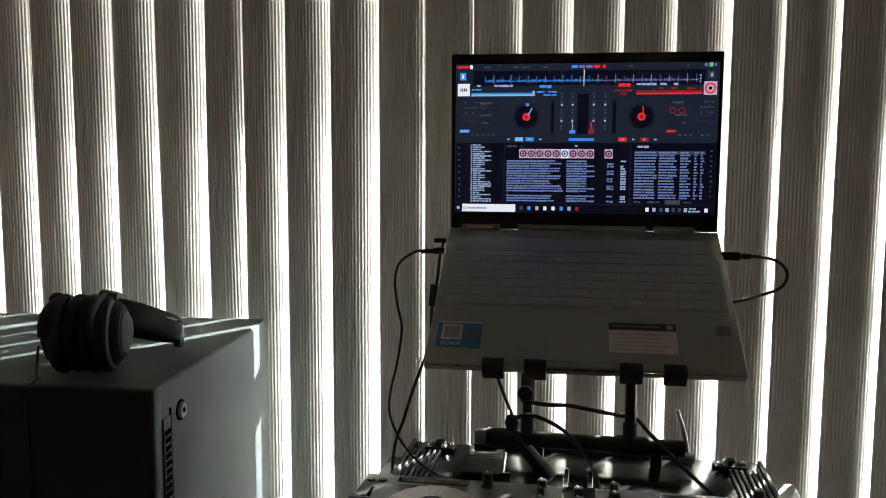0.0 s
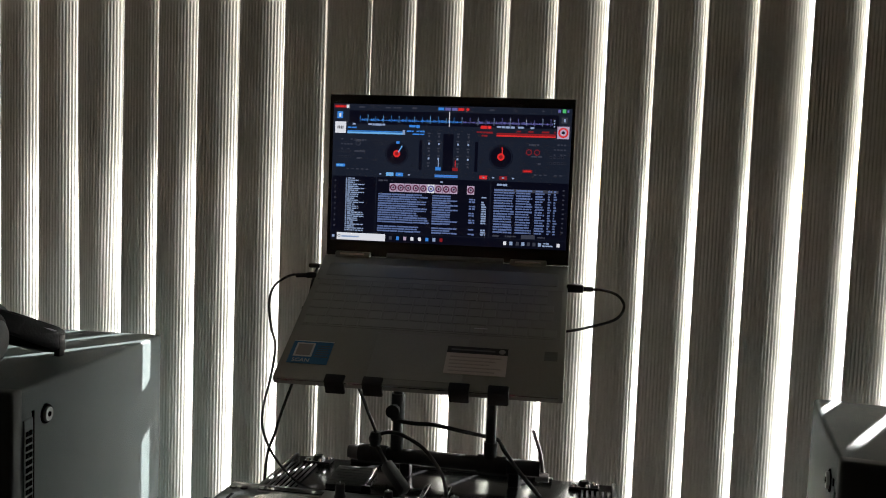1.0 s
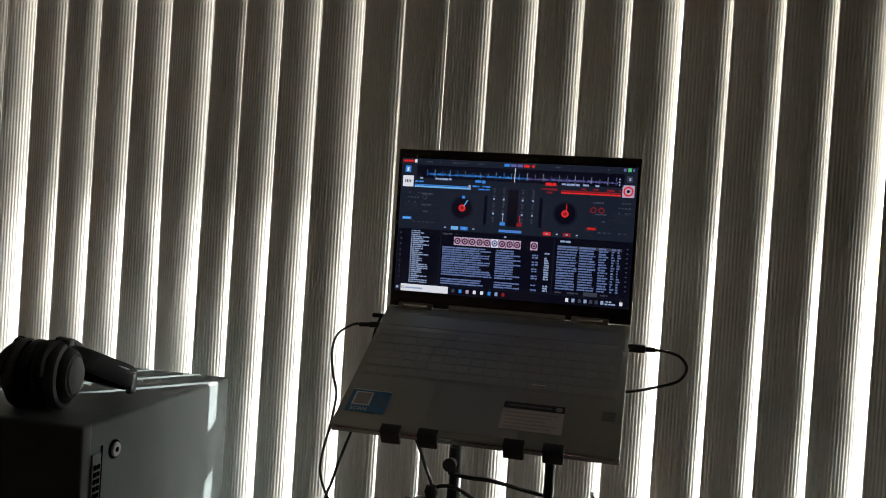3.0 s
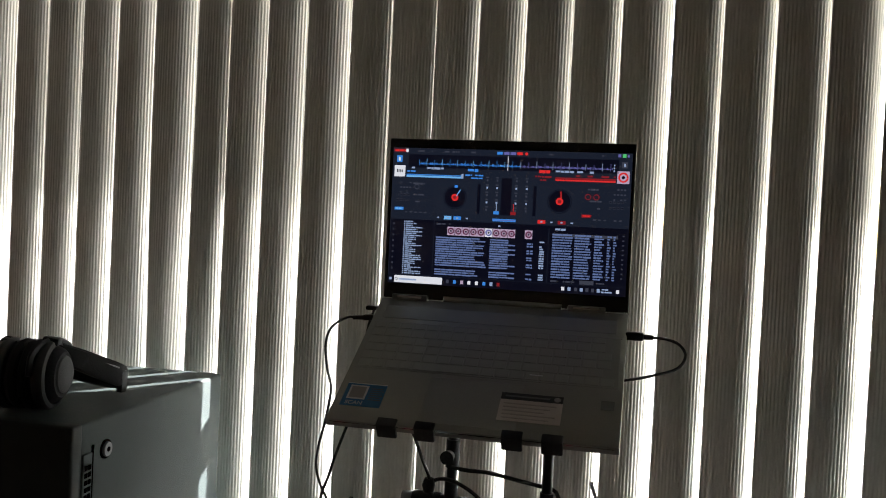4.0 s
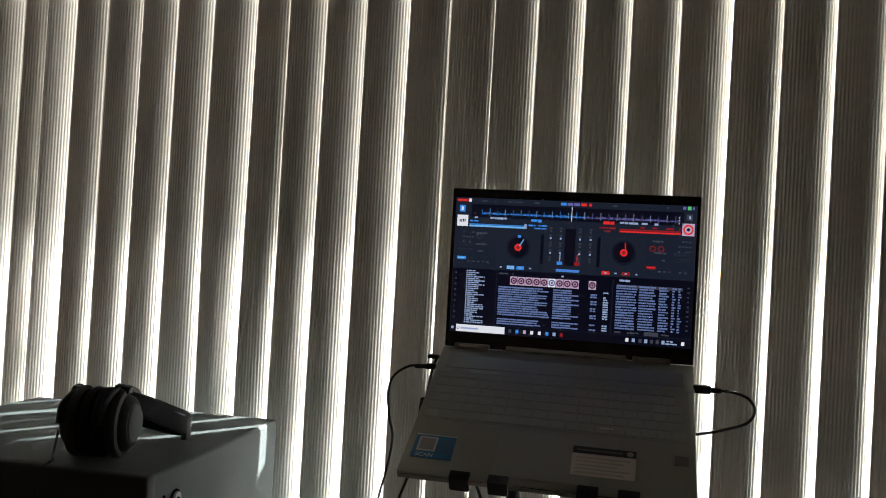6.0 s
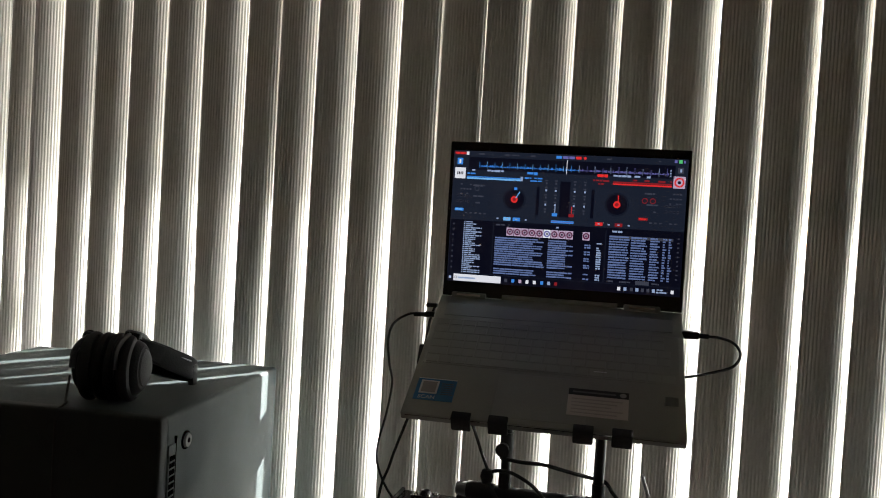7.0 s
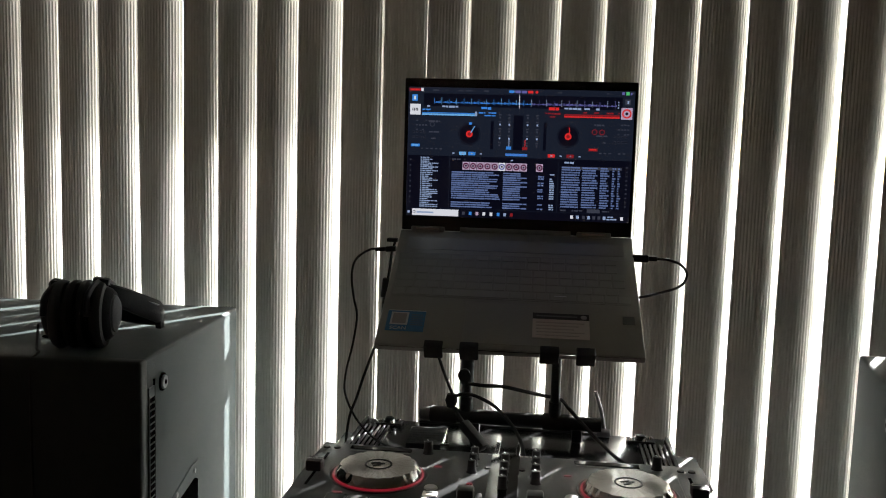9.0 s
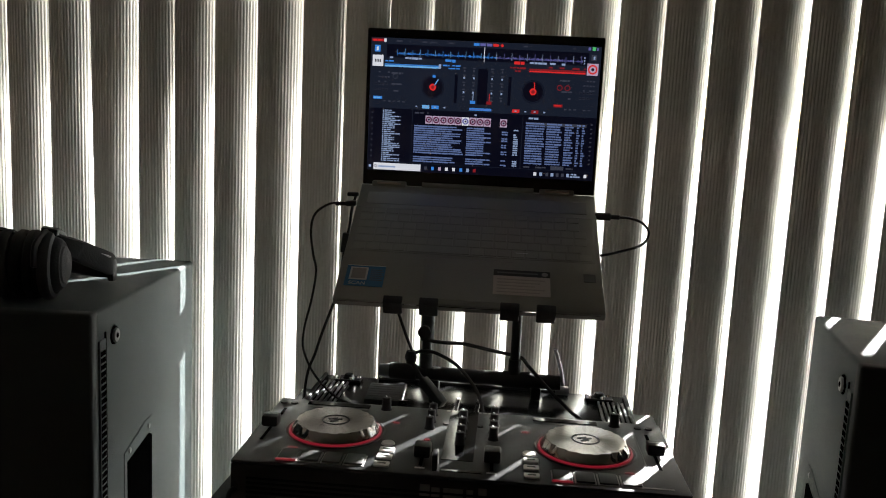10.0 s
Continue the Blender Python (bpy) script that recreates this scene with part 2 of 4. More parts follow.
structure("wall_south", boxed(X0 - 0.12, Y0 - 0.12, 0, X1 + 0.12, Y0, ZC), "wall", "plain painted wall behind the camera", "wall")
bm = boxed(X0 - 0.12, YW, -0.1, OX0, YW + 0.14, ZC + 0.1)
box(bm, OX1, YW, -0.1, X1 + 0.12, YW + 0.14, ZC + 0.1)
box(bm, OX0, YW, OZ1, OX1, YW + 0.14, ZC + 0.1)
box(bm, OX0, YW, -0.1, OX1, YW + 0.14, OZ0)
structure("wall_north", bm, "wall", "painted wall round the wide window opening", "wall")
window = thing("window_1", Matrix.Identity(4), "wide white-framed glass door behind the blinds", "window", kind="structure")
bm = boxed(OX0, YW + 0.05, OZ0, OX0 + 0.05, YW + 0.10, OZ1)
box(bm, OX1 - 0.05, YW + 0.05, OZ0, OX1, YW + 0.10, OZ1)
box(bm, OX0 + 0.05, YW + 0.05, OZ1 - 0.05, OX1 - 0.05, YW + 0.10, OZ1)
box(bm, OX0 + 0.05, YW + 0.05, OZ0, OX1 - 0.05, YW + 0.10, OZ0 + 0.05)
part("window_frame", bm, "frame", window)
part("meeting_rail", boxed(OX0 + 0.05, YW + 0.055, 1.19, OX1 - 0.05, YW + 0.095, 1.25, 0.004, 1), "frame", window)
structure("ground", boxed(-60, YW + 0.14, -0.25, 60, 120, -0.15), "ground", "pale concrete yard outside", "ground")
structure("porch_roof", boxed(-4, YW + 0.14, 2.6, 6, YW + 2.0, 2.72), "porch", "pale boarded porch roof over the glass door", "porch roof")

# ---- vertical blind ----
SLAT_W, SLAT_Y = 0.089, 1.365
LEFT_EDGES = [-1.500, -1.422, -1.352, -1.282, -1.190, -1.135, -1.064, -0.988, -0.910, -0.830, -0.751, -0.660, -0.592, -0.517, -0.439, -0.356, -0.279, -0.200,
              -0.123, -0.043, 0.035, 0.114, 0.195, 0.272, 0.351, 0.428, 0.509, 0.588, 0.666, 0.744, 0.822, 0.900, 0.978, 1.056]
blind = thing("vertical_blind", pose(0, SLAT_Y, 0), "off-white ribbed vinyl vertical blind, half open against bright daylight", "blind")
part("headrail", boxed(-1.58, -0.0, 2.27, 1.2, 0.075, 2.32, 0.004), "rail", blind)


def slat_mesh(angle, low_angle=None, bulge=1.17, top=2.265, bottom=0.03):
    """A curved, finely ribbed slat whose near edge is at the origin; angle: how far its far edge is turned to the window.
    With low_angle it twists round its middle on the way down."""
    bm = bmesh.new()
    ribs, per, thick = 16, 6, 0.0009
    n = ribs * per
    # flatter near edge, curling towards the window at the far edge
    curve = [-0.36 + bulge * (i / n) ** 1.15 for i in range(n + 1)]
    cx, cy = sum(math.cos(c) for c in curve[:-1]) / n, sum(math.sin(c) for c in curve[:-1]) / n
    lean, half = math.atan2(cy, cx), SLAT_W * math.hypot(cx, cy) / 2
    levels = [bottom, top] if low_angle is None else [bottom + (top - bottom) * i / 24 for i in range(25)]
    grid = []
    for z in levels:
        f = 0.0 if low_angle is None else min(1.0, max(0.0, (1.62 - z) / 0.75))
        f = f * f * (3 - 2 * f)
        th0, th1 = radians(angle), radians(angle if low_angle is None else angle + (low_angle - angle) * f)
        x, y = half * (math.cos(th0) - math.cos(th1)), half * (math.sin(th0) - math.sin(th1))
        row = []
        for i in range(n + 1):
            s = i / n
            th = th1 - lean + curve[i]
            w = 0.00056 * math.cos(2 * math.pi * ribs * s)
            row.append((x - math.sin(th) * w, y + math.cos(th) * w, th))
            x += SLAT_W / n * math.cos(th)
            y += SLAT_W / n * math.sin(th)
        front = [bm.verts.new((px, py, z)) for px, py, th in row]
        back = [bm.verts.new((px - math.sin(th) * thick, py + math.cos(th) * thick, z)) for px, py, th in row]
        grid.append(front + back[::-1])
    for a, b in zip(grid, grid[1:]):
        k = len(a)
        for i in range(k):
            j = (i + 1) % k
            bm.faces.new((a[i], a[j], b[j], b[i]))
    for row in (grid[0][::-1], grid[-1]):
        for i in range(n):
            bm.faces.new((row[i], row[i + 1], row[-2 - i], row[-1 - i]))
    return bm


# each slat hangs at an angle of its own
ANGLES = [10, 6, 12, 30, 42, 46, 20, 20, 20, 21, 15, 15, 21, 21, 18, 7.5, 5, 12, 15, 13, 12, 17, 11, 12, 12, 18, 14, 18, 18, 16, 14, 16, 15, 16]
TWISTED = {10: -4, 11: 45}      # angle at the lower end
for i, x in enumerate(LEFT_EDGES):
    if i in TWISTED:
        ob = part("slat", slat_mesh(ANGLES[i], TWISTED[i]), "slat", blind, "slat twisted out of line towards its lower end")
    else:
        ob = part("slat", slat_mesh(ANGLES[i]), "slat", blind)
    ob.location = (x, 0, 0)

# ---- loudspeakers ----
def loudspeaker(m, side, label, D=0.39):
    """A tall tapered cabinet; its origin is the inner front corner on the floor, y runs to its back, side is +1 where the inner face looks to +x."""
    W, H = 0.44, 1.105
    sp = thing("loudspeaker", m, label, "speaker", "loudspeakers beside the controller")
    s = -side
    # cabinet, narrower at the back
    bm = bmesh.new()
    box(bm, min(0, s * W), 0.016, 0, max(0, s * W), D, H, 0.0055, 3)
    part("cabinet", bm, "cabinet", sp)
    # grille in front, with its turned-back edge and rows of holes along the side
    bm = boxed(min(-s * 0.0008, s * (W + 0.0008)), 0, 0.03, max(-s * 0.0008, s * (W + 0.0008)), 0.0212, H + 0.0006, 0.004, 3)
    part("grille", bm, "grille", sp)
    bm = boxed(min(0, side * 0.0022), 0.0217, 0.05, max(0, side * 0.0022), 0.0405, H - 0.038, 0.0008, 1)
    strip = part("grille_edge", bm, "cabinet", sp, "perforated grille edge strip")
    # holes and groove are raised pieces, their inner shade put into the colour
    bm = bmesh.new()
    for k in range(90):
        z = H - 0.058 - k * 0.0088
        for c in range(2):
            y = 0.0245 + c * 0.0072
            box(bm, min(side * 0.0023, side * 0.0031), y, z, max(side * 0.0023, side * 0.0031), y + 0.0055, z + 0.0058)
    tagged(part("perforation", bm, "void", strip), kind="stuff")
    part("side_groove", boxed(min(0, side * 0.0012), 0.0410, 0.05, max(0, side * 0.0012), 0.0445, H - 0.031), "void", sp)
    # bolt with washer
    turn = pose(0, 0.071, H - 0.042, 0, 90 * side, 0)
    bolt = part("bolt", lathe([(0, 0.0045), (0.0085, 0.0045), (0.0092, 0.003), (0.0092, 0)], 20, turn), "grey_plastic", sp)
    part("bolt_socket", lathe([(0, 0.0052), (0.0036, 0.0052), (0.0036, 0.003), (0.0058, 0.003)], 6, turn), "void", bolt)
    part("washer", lathe([(0.0092, 0.0016), (0.0122, 0.0012), (0.0122, 0)], 24, turn), "void", bolt)
    # side handle: a plate with one slanted corner; a raised near-black plate paints the mouth's shade
    def plate(pts, x0, x1):
        b = bmesh.new()
        f0 = [b.verts.new((x0, y, z)) for y, z in pts]
        f1 = [b.verts.new((x1, y, z)) for y, z in pts]
        b.faces.new(f0), b.faces.new(f1[::-1])
        for i in range(len(pts)):
            j = (i + 1) % len(pts)
            b.faces.new((f0[i], f0[j], f1[j], f1[i]))
        return b
    handle = part("handle_plate", plate([(0.100, 0.890), (0.178, 0.908), (0.206, 0.908), (0.221, 0.896), (0.221, 0.665), (0.100, 0.665)], 0, side * 0.0012), "cabinet", sp)
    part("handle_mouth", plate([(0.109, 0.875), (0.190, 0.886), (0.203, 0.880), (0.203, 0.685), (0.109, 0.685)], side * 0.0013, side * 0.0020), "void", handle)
    part("handle_bar", boxed(min(0, side * 0.0065), 0.155, 0.715, max(0, side * 0.0065), 0.192, 0.735, 0.004, 2), "grey_plastic", handle)
    for y, z in ((0.118, 0.888), (0.190, 0.897)):
        part("screw", lathe([(0, 0.0015), (0.0035, 0.0015), (0.0045, 0)], 12, pose(side * 0.0012, y, z, 0, 90 * side, 0)), "grey_plastic", handle)
    # flying-point cap on the top
    part("top_socket", lathe([(0, 0.0006), (0.017, 0.0012), (0.021, 0.0002)], 24, pose(s * 0.17, 0.13, H)), "void", sp)
    return sp


loudspeaker(pose(-0.456, 0.800, 0, 0, 0, 4.8), 1, "black textured loudspeaker cabinet with headphones lying on it", 0.404)
loudspeaker(pose(0.441, 0.822, 0, 0, 0, -8.1), -1, "black textured loudspeaker cabinet with sunlit top", 0.281)

# ---- table, equipment case, controller ----
CT = 0.943           # top of the controller
TB = CT - 0.058      # table top
table = thing("equipment_table", pose(-0.01, 0.98, 0), "black table carrying the music gear", "table")
part("tabletop", boxed(-0.30, -0.19, TB - 0.03, 0.30, 0.27, TB, 0.004), "table", table)
for x in (-0.27, 0.27):
    for y in (-0.15, 0.23):
        part("leg", rod(bmesh.new(), (x, y, 0), (x, y, TB - 0.03), 0.016), "tube", table)

CZ = 0.918
case = thing("equipment_case", pose(-0.014, 1.13, TB), "shallow glossy black case with ribbed edges and latches", "case")
h = CZ - TB
bm = boxed(-0.252, -0.092, 0, 0.252, 0.104, h, 0.004)
part("body", bm, "case", case)
for sx in (-1, 1):
    for k in range(6):
        x = sx * (0.243 - k * 0.0075)
        part("rib", boxed(x - 0.0018, -0.085, h, x + 0.0018, 0.062, h + 0.0028, 0.0007, 1), "rib", case)
    part("edge_rail", boxed(min(sx * 0.249, sx * 0.255), -0.092, 0.004, max(sx * 0.249, sx * 0.255), 0.104, h + 0.003, 0.001, 1), "black", case)
    latch = part("latch", boxed(sx * 0.208 - 0.022, 0.068, h, sx * 0.208 + 0.022, 0.094, h + 0.0035, 0.001, 1), "black", case)
    for k in range(4):
        part("rivet", lathe([(0, 0.0045), (0.003, 0.004), (0.0042, 0)], 10, pose(sx * 0.208 - 0.015 + 0.010 * k, 0.073 + 0.014 * (k % 2), h + 0.0035)), "chrome", latch)
    part("twist_catch", lathe([(0, 0.008), (0.007, 0.007), (0.010, 0)], 14, pose(sx * 0.208, 0.081, h + 0.0035)), "black", latch)
part("back_rim", boxed(-0.16, 0.094, h, 0.16, 0.103, h + 0.004, 0.001, 1), "black", case)
for x in (-0.018, 0.014):
    part("slide_rail", boxed(x - 0.0035, -0.09, h, x + 0.0035, 0.02, h + 0.004, 0.001, 1), "chrome", case)

tray = thing("sliding_shelf", pose(-0.149, 1.141, CZ, 0, 0, 3), "flat black shelf panel with a bright metal edge on the case", "shelf")
part("panel", boxed(-0.028, -0.042, 0, 0.028, 0.042, 0.008, 0.0012), "deck", tray)
part("edge_trim", boxed(0.0285, -0.042, 0, 0.0315, 0.042, 0.0085, 0.0008, 1), "chrome", tray, "bright metal edge")
part("corner_bracket", boxed(0.026, -0.046, 0, 0.040, -0.0425, 0.011, 0.0008, 1), "chrome", tray)
for k in range(7):
    part("ridge", boxed(-0.026, -0.036 + 0.0115 * k, 0.008, 0.026, -0.0345 + 0.0115 * k, 0.0083), "deck", tray)


def knob(parent, x, y, r, h, name="knob", mat="black"):
    k = part(name, lathe([(0, h), (r * 0.8, h), (r * 0.9, h - 0.001), (r, 0.003), (r * 1.25, 0.0)], 20, pose(x, y, CT)), mat, parent)
    part("pointer", boxed(-0.0008, 0.0, h, 0.0008, r * 0.8, h + 0.0006, m=pose(x, y, CT, 0, 0, 20)), "white_print", k)
    return k


ctl = thing("dj_controller", Matrix.Identity(4), "black two-deck music controller with metal jog wheels", "controller")
CX0, CX1, CY0, CY1 = -0.281, 0.264, 0.795, 1.030
bm = bmesh.new()
box(bm, CX0, CY0, TB + 0.006, CX1, CY1, CT - 0.004, 0.003)
part("body", bm, "black", ctl)
part("top_plate", boxed(CX0, CY0 + 0.001, CT - 0.0038, CX1, CY1, CT, 0.0018, 2), "deck", ctl)
part("mixer_panel", boxed(-0.032, CY0 + 0.05, CT, -0.004 + 0.012, CY1 - 0.004, CT + 0.0008), "gloss", ctl, "glossy mixer strip")
for x in (-0.25, 0.235):
    for y in (0.82, 1.0):
        part("foot", lathe([(0, 0), (0.011, 0), (0.012, 0.006), (0, 0.006)], 14, pose(x, y, TB)), "rubber", ctl)


def scalloped(rows, fill, x, y, lobes=20, n=160):
    """A wheel whose rim is cut with finger dips: rows of (radius, height, depth of the dips); fill closes the first row."""
    bm = bmesh.new()
    rings = []
    for r, h, dip in rows:
        ring = []
        for i in range(n):
            a = 2 * math.pi * i / n
            q = r - dip * (0.5 + 0.5 * math.cos(lobes * a)) ** 2
            ring.append(bm.verts.new((x + q * math.cos(a), y + q * math.sin(a), CT + h)))
        rings.append(ring)
    if fill:
        bm.faces.new(rings[0])
    for p, q in zip(rings, rings[1:]):
        for i in range(n):
            j = (i + 1) % n
            bm.faces.new((p[i], q[i], q[j], p[j]))
    return bm


def jog_wheel(x, y):
    w = part("jog_wheel", scalloped([(0.0513, 0.0145, 0.0022)], True, x, y), "platter", ctl, "brushed metal jog wheel")
    part("wheel_side", scalloped([(0.0513, 0.0145, 0.0022), (0.0521, 0.0138, 0.0022), (0.0545, 0.0095, 0.0012), (0.0578, 0.0045, 0.0), (0.0582, 0.0022, 0.0)], False, x, y), "platter_side", w)
    part("light_ring", lathe([(0.0584, 0.0020), (0.0592, 0.0034), (0.0606, 0.0030), (0.0614, 0.0010)], 64, pose(x, y, CT)), "red_ring", w, "glowing red ring")
    part("ring_seat", lathe([(0.0614, 0.0008), (0.0645, 0.0014), (0.0665, 0.0003)], 64, pose(x, y, CT)), "deck", w)
    part("hub_mark", lathe([(0.0160, 0.0149), (0.0164, 0.0152), (0.0180, 0.0152), (0.0184, 0.0149)], 40, pose(x, y, CT)), "black_print", w)
    b = bmesh.new()
    box(b, -0.009, -0.0055, 0.0149, 0.002, -0.0022, 0.0152)
    box(b, -0.003, -0.0010, 0.0149, 0.009, 0.0020, 0.0152)
    box(b, -0.009, 0.0042, 0.0149, 0.004, 0.0070, 0.0152)
    bmesh.ops.transform(b, matrix=pose(x, y, CT, 0, 0, 25), verts=b.verts)
    part("hub_logo", b, "black_print", w)


def deck_side(sx, cx):
    """Everything of one deck but its jog wheel; cx is the wheel's middle."""
    # tempo fader
    fx = cx + (-0.092 if sx < 0 else 0.088)
    slot = part("tempo_slot", boxed(fx - 0.002, 0.865, CT, fx + 0.002, 0.985, CT + 0.0005), "void", ctl)
    part("slot_border", boxed(fx - 0.017, 0.862, CT, fx - 0.0155, 0.99, CT + 0.0004), "dim_print", slot)
    b = boxed(fx - 0.011, 0.901, CT + 0.003, fx + 0.011, 0.922, CT + 0.018, 0.003, 2)
    cap = part("tempo_fader", b, "black", ctl)
    part("cap_line", boxed(fx - 0.0105, 0.9110, CT + 0.018, fx + 0.0105, 0.9120, CT + 0.0183), "white_print", cap)
    # two small round buttons at the back corner
    for k in range(2):
        bx = fx - 0.008 + 0.015 * k
        part("round_button", lathe([(0, 0.0022), (0.0045, 0.002), (0.0055, 0.0)], 16, pose(bx, 1.008, CT)), "black", ctl)
    # touch strip
    st = part("touch_strip", boxed(cx - 0.066, 1.008, CT, cx + 0.024, 1.020, CT + 0.0012, 0.0004, 1), "gloss", ctl)
    part("strip_label", boxed(cx - 0.064, 1.001, CT, cx + 0.022, 1.0035, CT + 0.0006), "grey_print", st)
    knob(ctl, cx + 0.048, 1.012, 0.0068, 0.018)
    part("sync_lamp", boxed(cx + 0.064 if sx < 0 else cx - 0.082, 0.958, CT, cx + 0.074 if sx < 0 else cx - 0.072, 0.963, CT + 0.0007), "red_lamp", ctl)
    # transport buttons
    bx = -0.101 if sx < 0 else 0.079
    part("cue_button", lathe([(0, 0.0022), (0.0078, 0.002), (0.009, 0.0)], 22, pose(bx - 0.002, 0.884, CT)), "button", ctl)
    for y in (0.860, 0.838, 0.814):
        w = 0.0095
        tb = part("transport_button", boxed(bx - w, y - 0.0068, CT, bx + w, y + 0.0068, CT + 0.003, 0.0012, 2), "button", ctl)
        part("button_print", boxed(bx - 0.005, y - 0.0015, CT + 0.003, bx + 0.005, y + 0.0015, CT + 0.0034), "black_print", tb)
    # four pads, the first one lit
    for k in range(4):
        px = cx - 0.044 + 0.0272 * k if sx < 0 else cx - 0.036 + 0.0272 * k
        seat = part("pad_seat", boxed(px - 0.0128, 0.8045, CT, px + 0.0128, 0.8375, CT + 0.0008), "grey_print", ctl)
        part("pad", boxed(px - 0.0111, 0.8062, CT + 0.0008, px + 0.0111, 0.8358, CT + 0.0034, 0.001, 2), "pad", seat)
        if k == 0:
            part("pad_lamp", boxed(px - 0.0122, 0.8038, CT + 0.0009, px + 0.0122, 0.8060, CT + 0.0030), "red_lamp", seat, "lit red pad edge")
    part("pad_mode", boxed(cx - 0.052 if sx < 0 else cx + 0.042, 0.846, CT, cx - 0.040 if sx < 0 else cx + 0.053, 0.850, CT + 0.0007), "red_lamp", ctl)


for sx, cx in ((-1, -0.172), (1, 0.151)):
    jog_wheel(cx - (0.006 if sx < 0 else 0.001), 0.916 if sx < 0 else 0.914)
    deck_side(sx, cx)
# mixer: three columns of knobs, two channel faders, crossfader
for x, ys in ((-0.056, (1.003, 0.976, 0.950)), (-0.012, (0.985, 0.955, 0.925, 0.900)), (0.031, (1.006, 0.978, 0.951, 0.926))):
    for y in ys:
        knob(ctl, x, y, 0.0062, 0.017)
part("lit_button", lathe([(0, 0.004), (0.0038, 0.0035), (0.0045, 0)], 18, pose(-0.0545, 0.900, CT)), "red_lamp", ctl, "red lit button")
for x in (-0.055, 0.031):
    part("channel_slot", boxed(x - 0.002, 0.822, CT, x + 0.002, 0.895, CT + 0.0005), "void", ctl)
    part("channel_fader", boxed(x - 0.0105, 0.836, CT + 0.003, x + 0.0105, 0.858, CT + 0.019, 0.003, 2), "black", ctl)
    part("channel_print", boxed(x - 0.006, 0.813, CT, x + 0.006, 0.817, CT + 0.0004), "grey_print", ctl)
part("crossfader_slot", boxed(-0.030, 0.810, CT, 0.020, 0.815, CT + 0.0012), "gloss", ctl)
part("crossfader", boxed(-0.040, 0.800, CT + 0.003, -0.033, 0.824, CT + 0.023, 0.002, 2), "black", ctl)
for k, x in enumerate((-0.035, 0.012)):
    part("small_button", lathe([(0, 0.002), (0.004, 0.002), (0.005, 0)], 14, pose(x, 0.969, CT)), "black", ctl)
# maker's marks, as plain strokes
bm = bmesh.new()
for k in range(9):
    box(bm, -0.038 + k * 0.0075, 1.021, CT, -0.033 + k * 0.0075, 1.0265, CT + 0.0004)
tagged(part("maker_mark", bm, "grey_print", ctl), kind="stuff")
bm = bmesh.new()
for k, (w, low) in enumerate(((0.012, 0.0), (0.010, 0.003), (0.014, 0.003), (0.010, 0.003), (0.008, 0.003), (0.010, 0.0))):
    box(bm, -0.052 + k * 0.0138, CY0 - 0.0006, CT - 0.027, -0.052 + k * 0.0138 + w, CY0 + 0.0005, CT - 0.011 - low)
tagged(part("front_mark", bm, "dim_print", ctl), kind="stuff")
bm = boxed(0.205, 0.806, CT, 0.245, 0.810, CT + 0.0004)
part("model_mark", bm, "grey_print", ctl)
# ridged black front
for k in range(5):
    z = TB + 0.012 + k * 0.006
    part("front_ridge", boxed(CX0 + 0.02, CY0 - 0.0012, z, CX1 - 0.02, CY0 + 0.0005, z + 0.0025), "gloss", ctl)

# the controller stands a little askew on the table
turned = Matrix.Translation((-0.0085, 0.912, 0))
ctl.matrix_world = turned @ pose(0, 0.001, 0, 0, 0, 1.0) @ turned.inverted()

# ---- laptop ----
LX, LY, LZ = -0.0199, 1.1432, 1.2548          # middle of the hinge line
BT = 31.8                                  # slope of the base
LTURN = 2.0                                # the laptop stands slightly turned
LW, LH, LD = 0.3545, 0.234, 0.2561
laptop = thing("laptop", pose(LX, LY, LZ, 0, 0, LTURN), "silver laptop open on a stand, screen showing mixing software", "laptop")
slope = pose(0, 0, 0, BT)                  # in this frame -y runs down the base, z stands on it
base = part("base", boxed(-LW / 2, -LD, -0.0115, LW / 2, 0, 0, 0.0022, 2, slope), "silver", laptop, "silver keyboard deck")


def on_base(name, bm, mat, label=""):
    bmesh.ops.transform(bm, matrix=slope, verts=bm.verts)
    return part(name, bm, mat, base, label)


def deck_share(name, source, x, y, z=0.0):
    ob = new(name, source.data)
    ob.parent = base
    ob.matrix_local = slope @ pose(x, y, z)
    return ob


on_base("edge_shine", boxed(-LW / 2 + 0.006, -LD - 0.0004, -0.0035, LW / 2 - 0.006, -LD + 0.003, -0.002), "chrome", "bright chamfered edge")
on_base("keyboard_well", boxed(-0.170, -0.157, 0, 0.170, -0.0585, 0.0003), "silver")
on_base("well_line", boxed(-0.172, -0.0585, 0, 0.172, -0.0572, 0.0004), "grey_print")
on_base("speaker_grille", boxed(-0.163, -0.048, 0, 0.163, -0.020, 0.0004), "key")


def key_mesh(w, d):
    b = boxed(-w / 2, -d / 2, 0.0003, w / 2, d / 2, 0.0010, 0.0003, 1)
    return b


kinds = {}
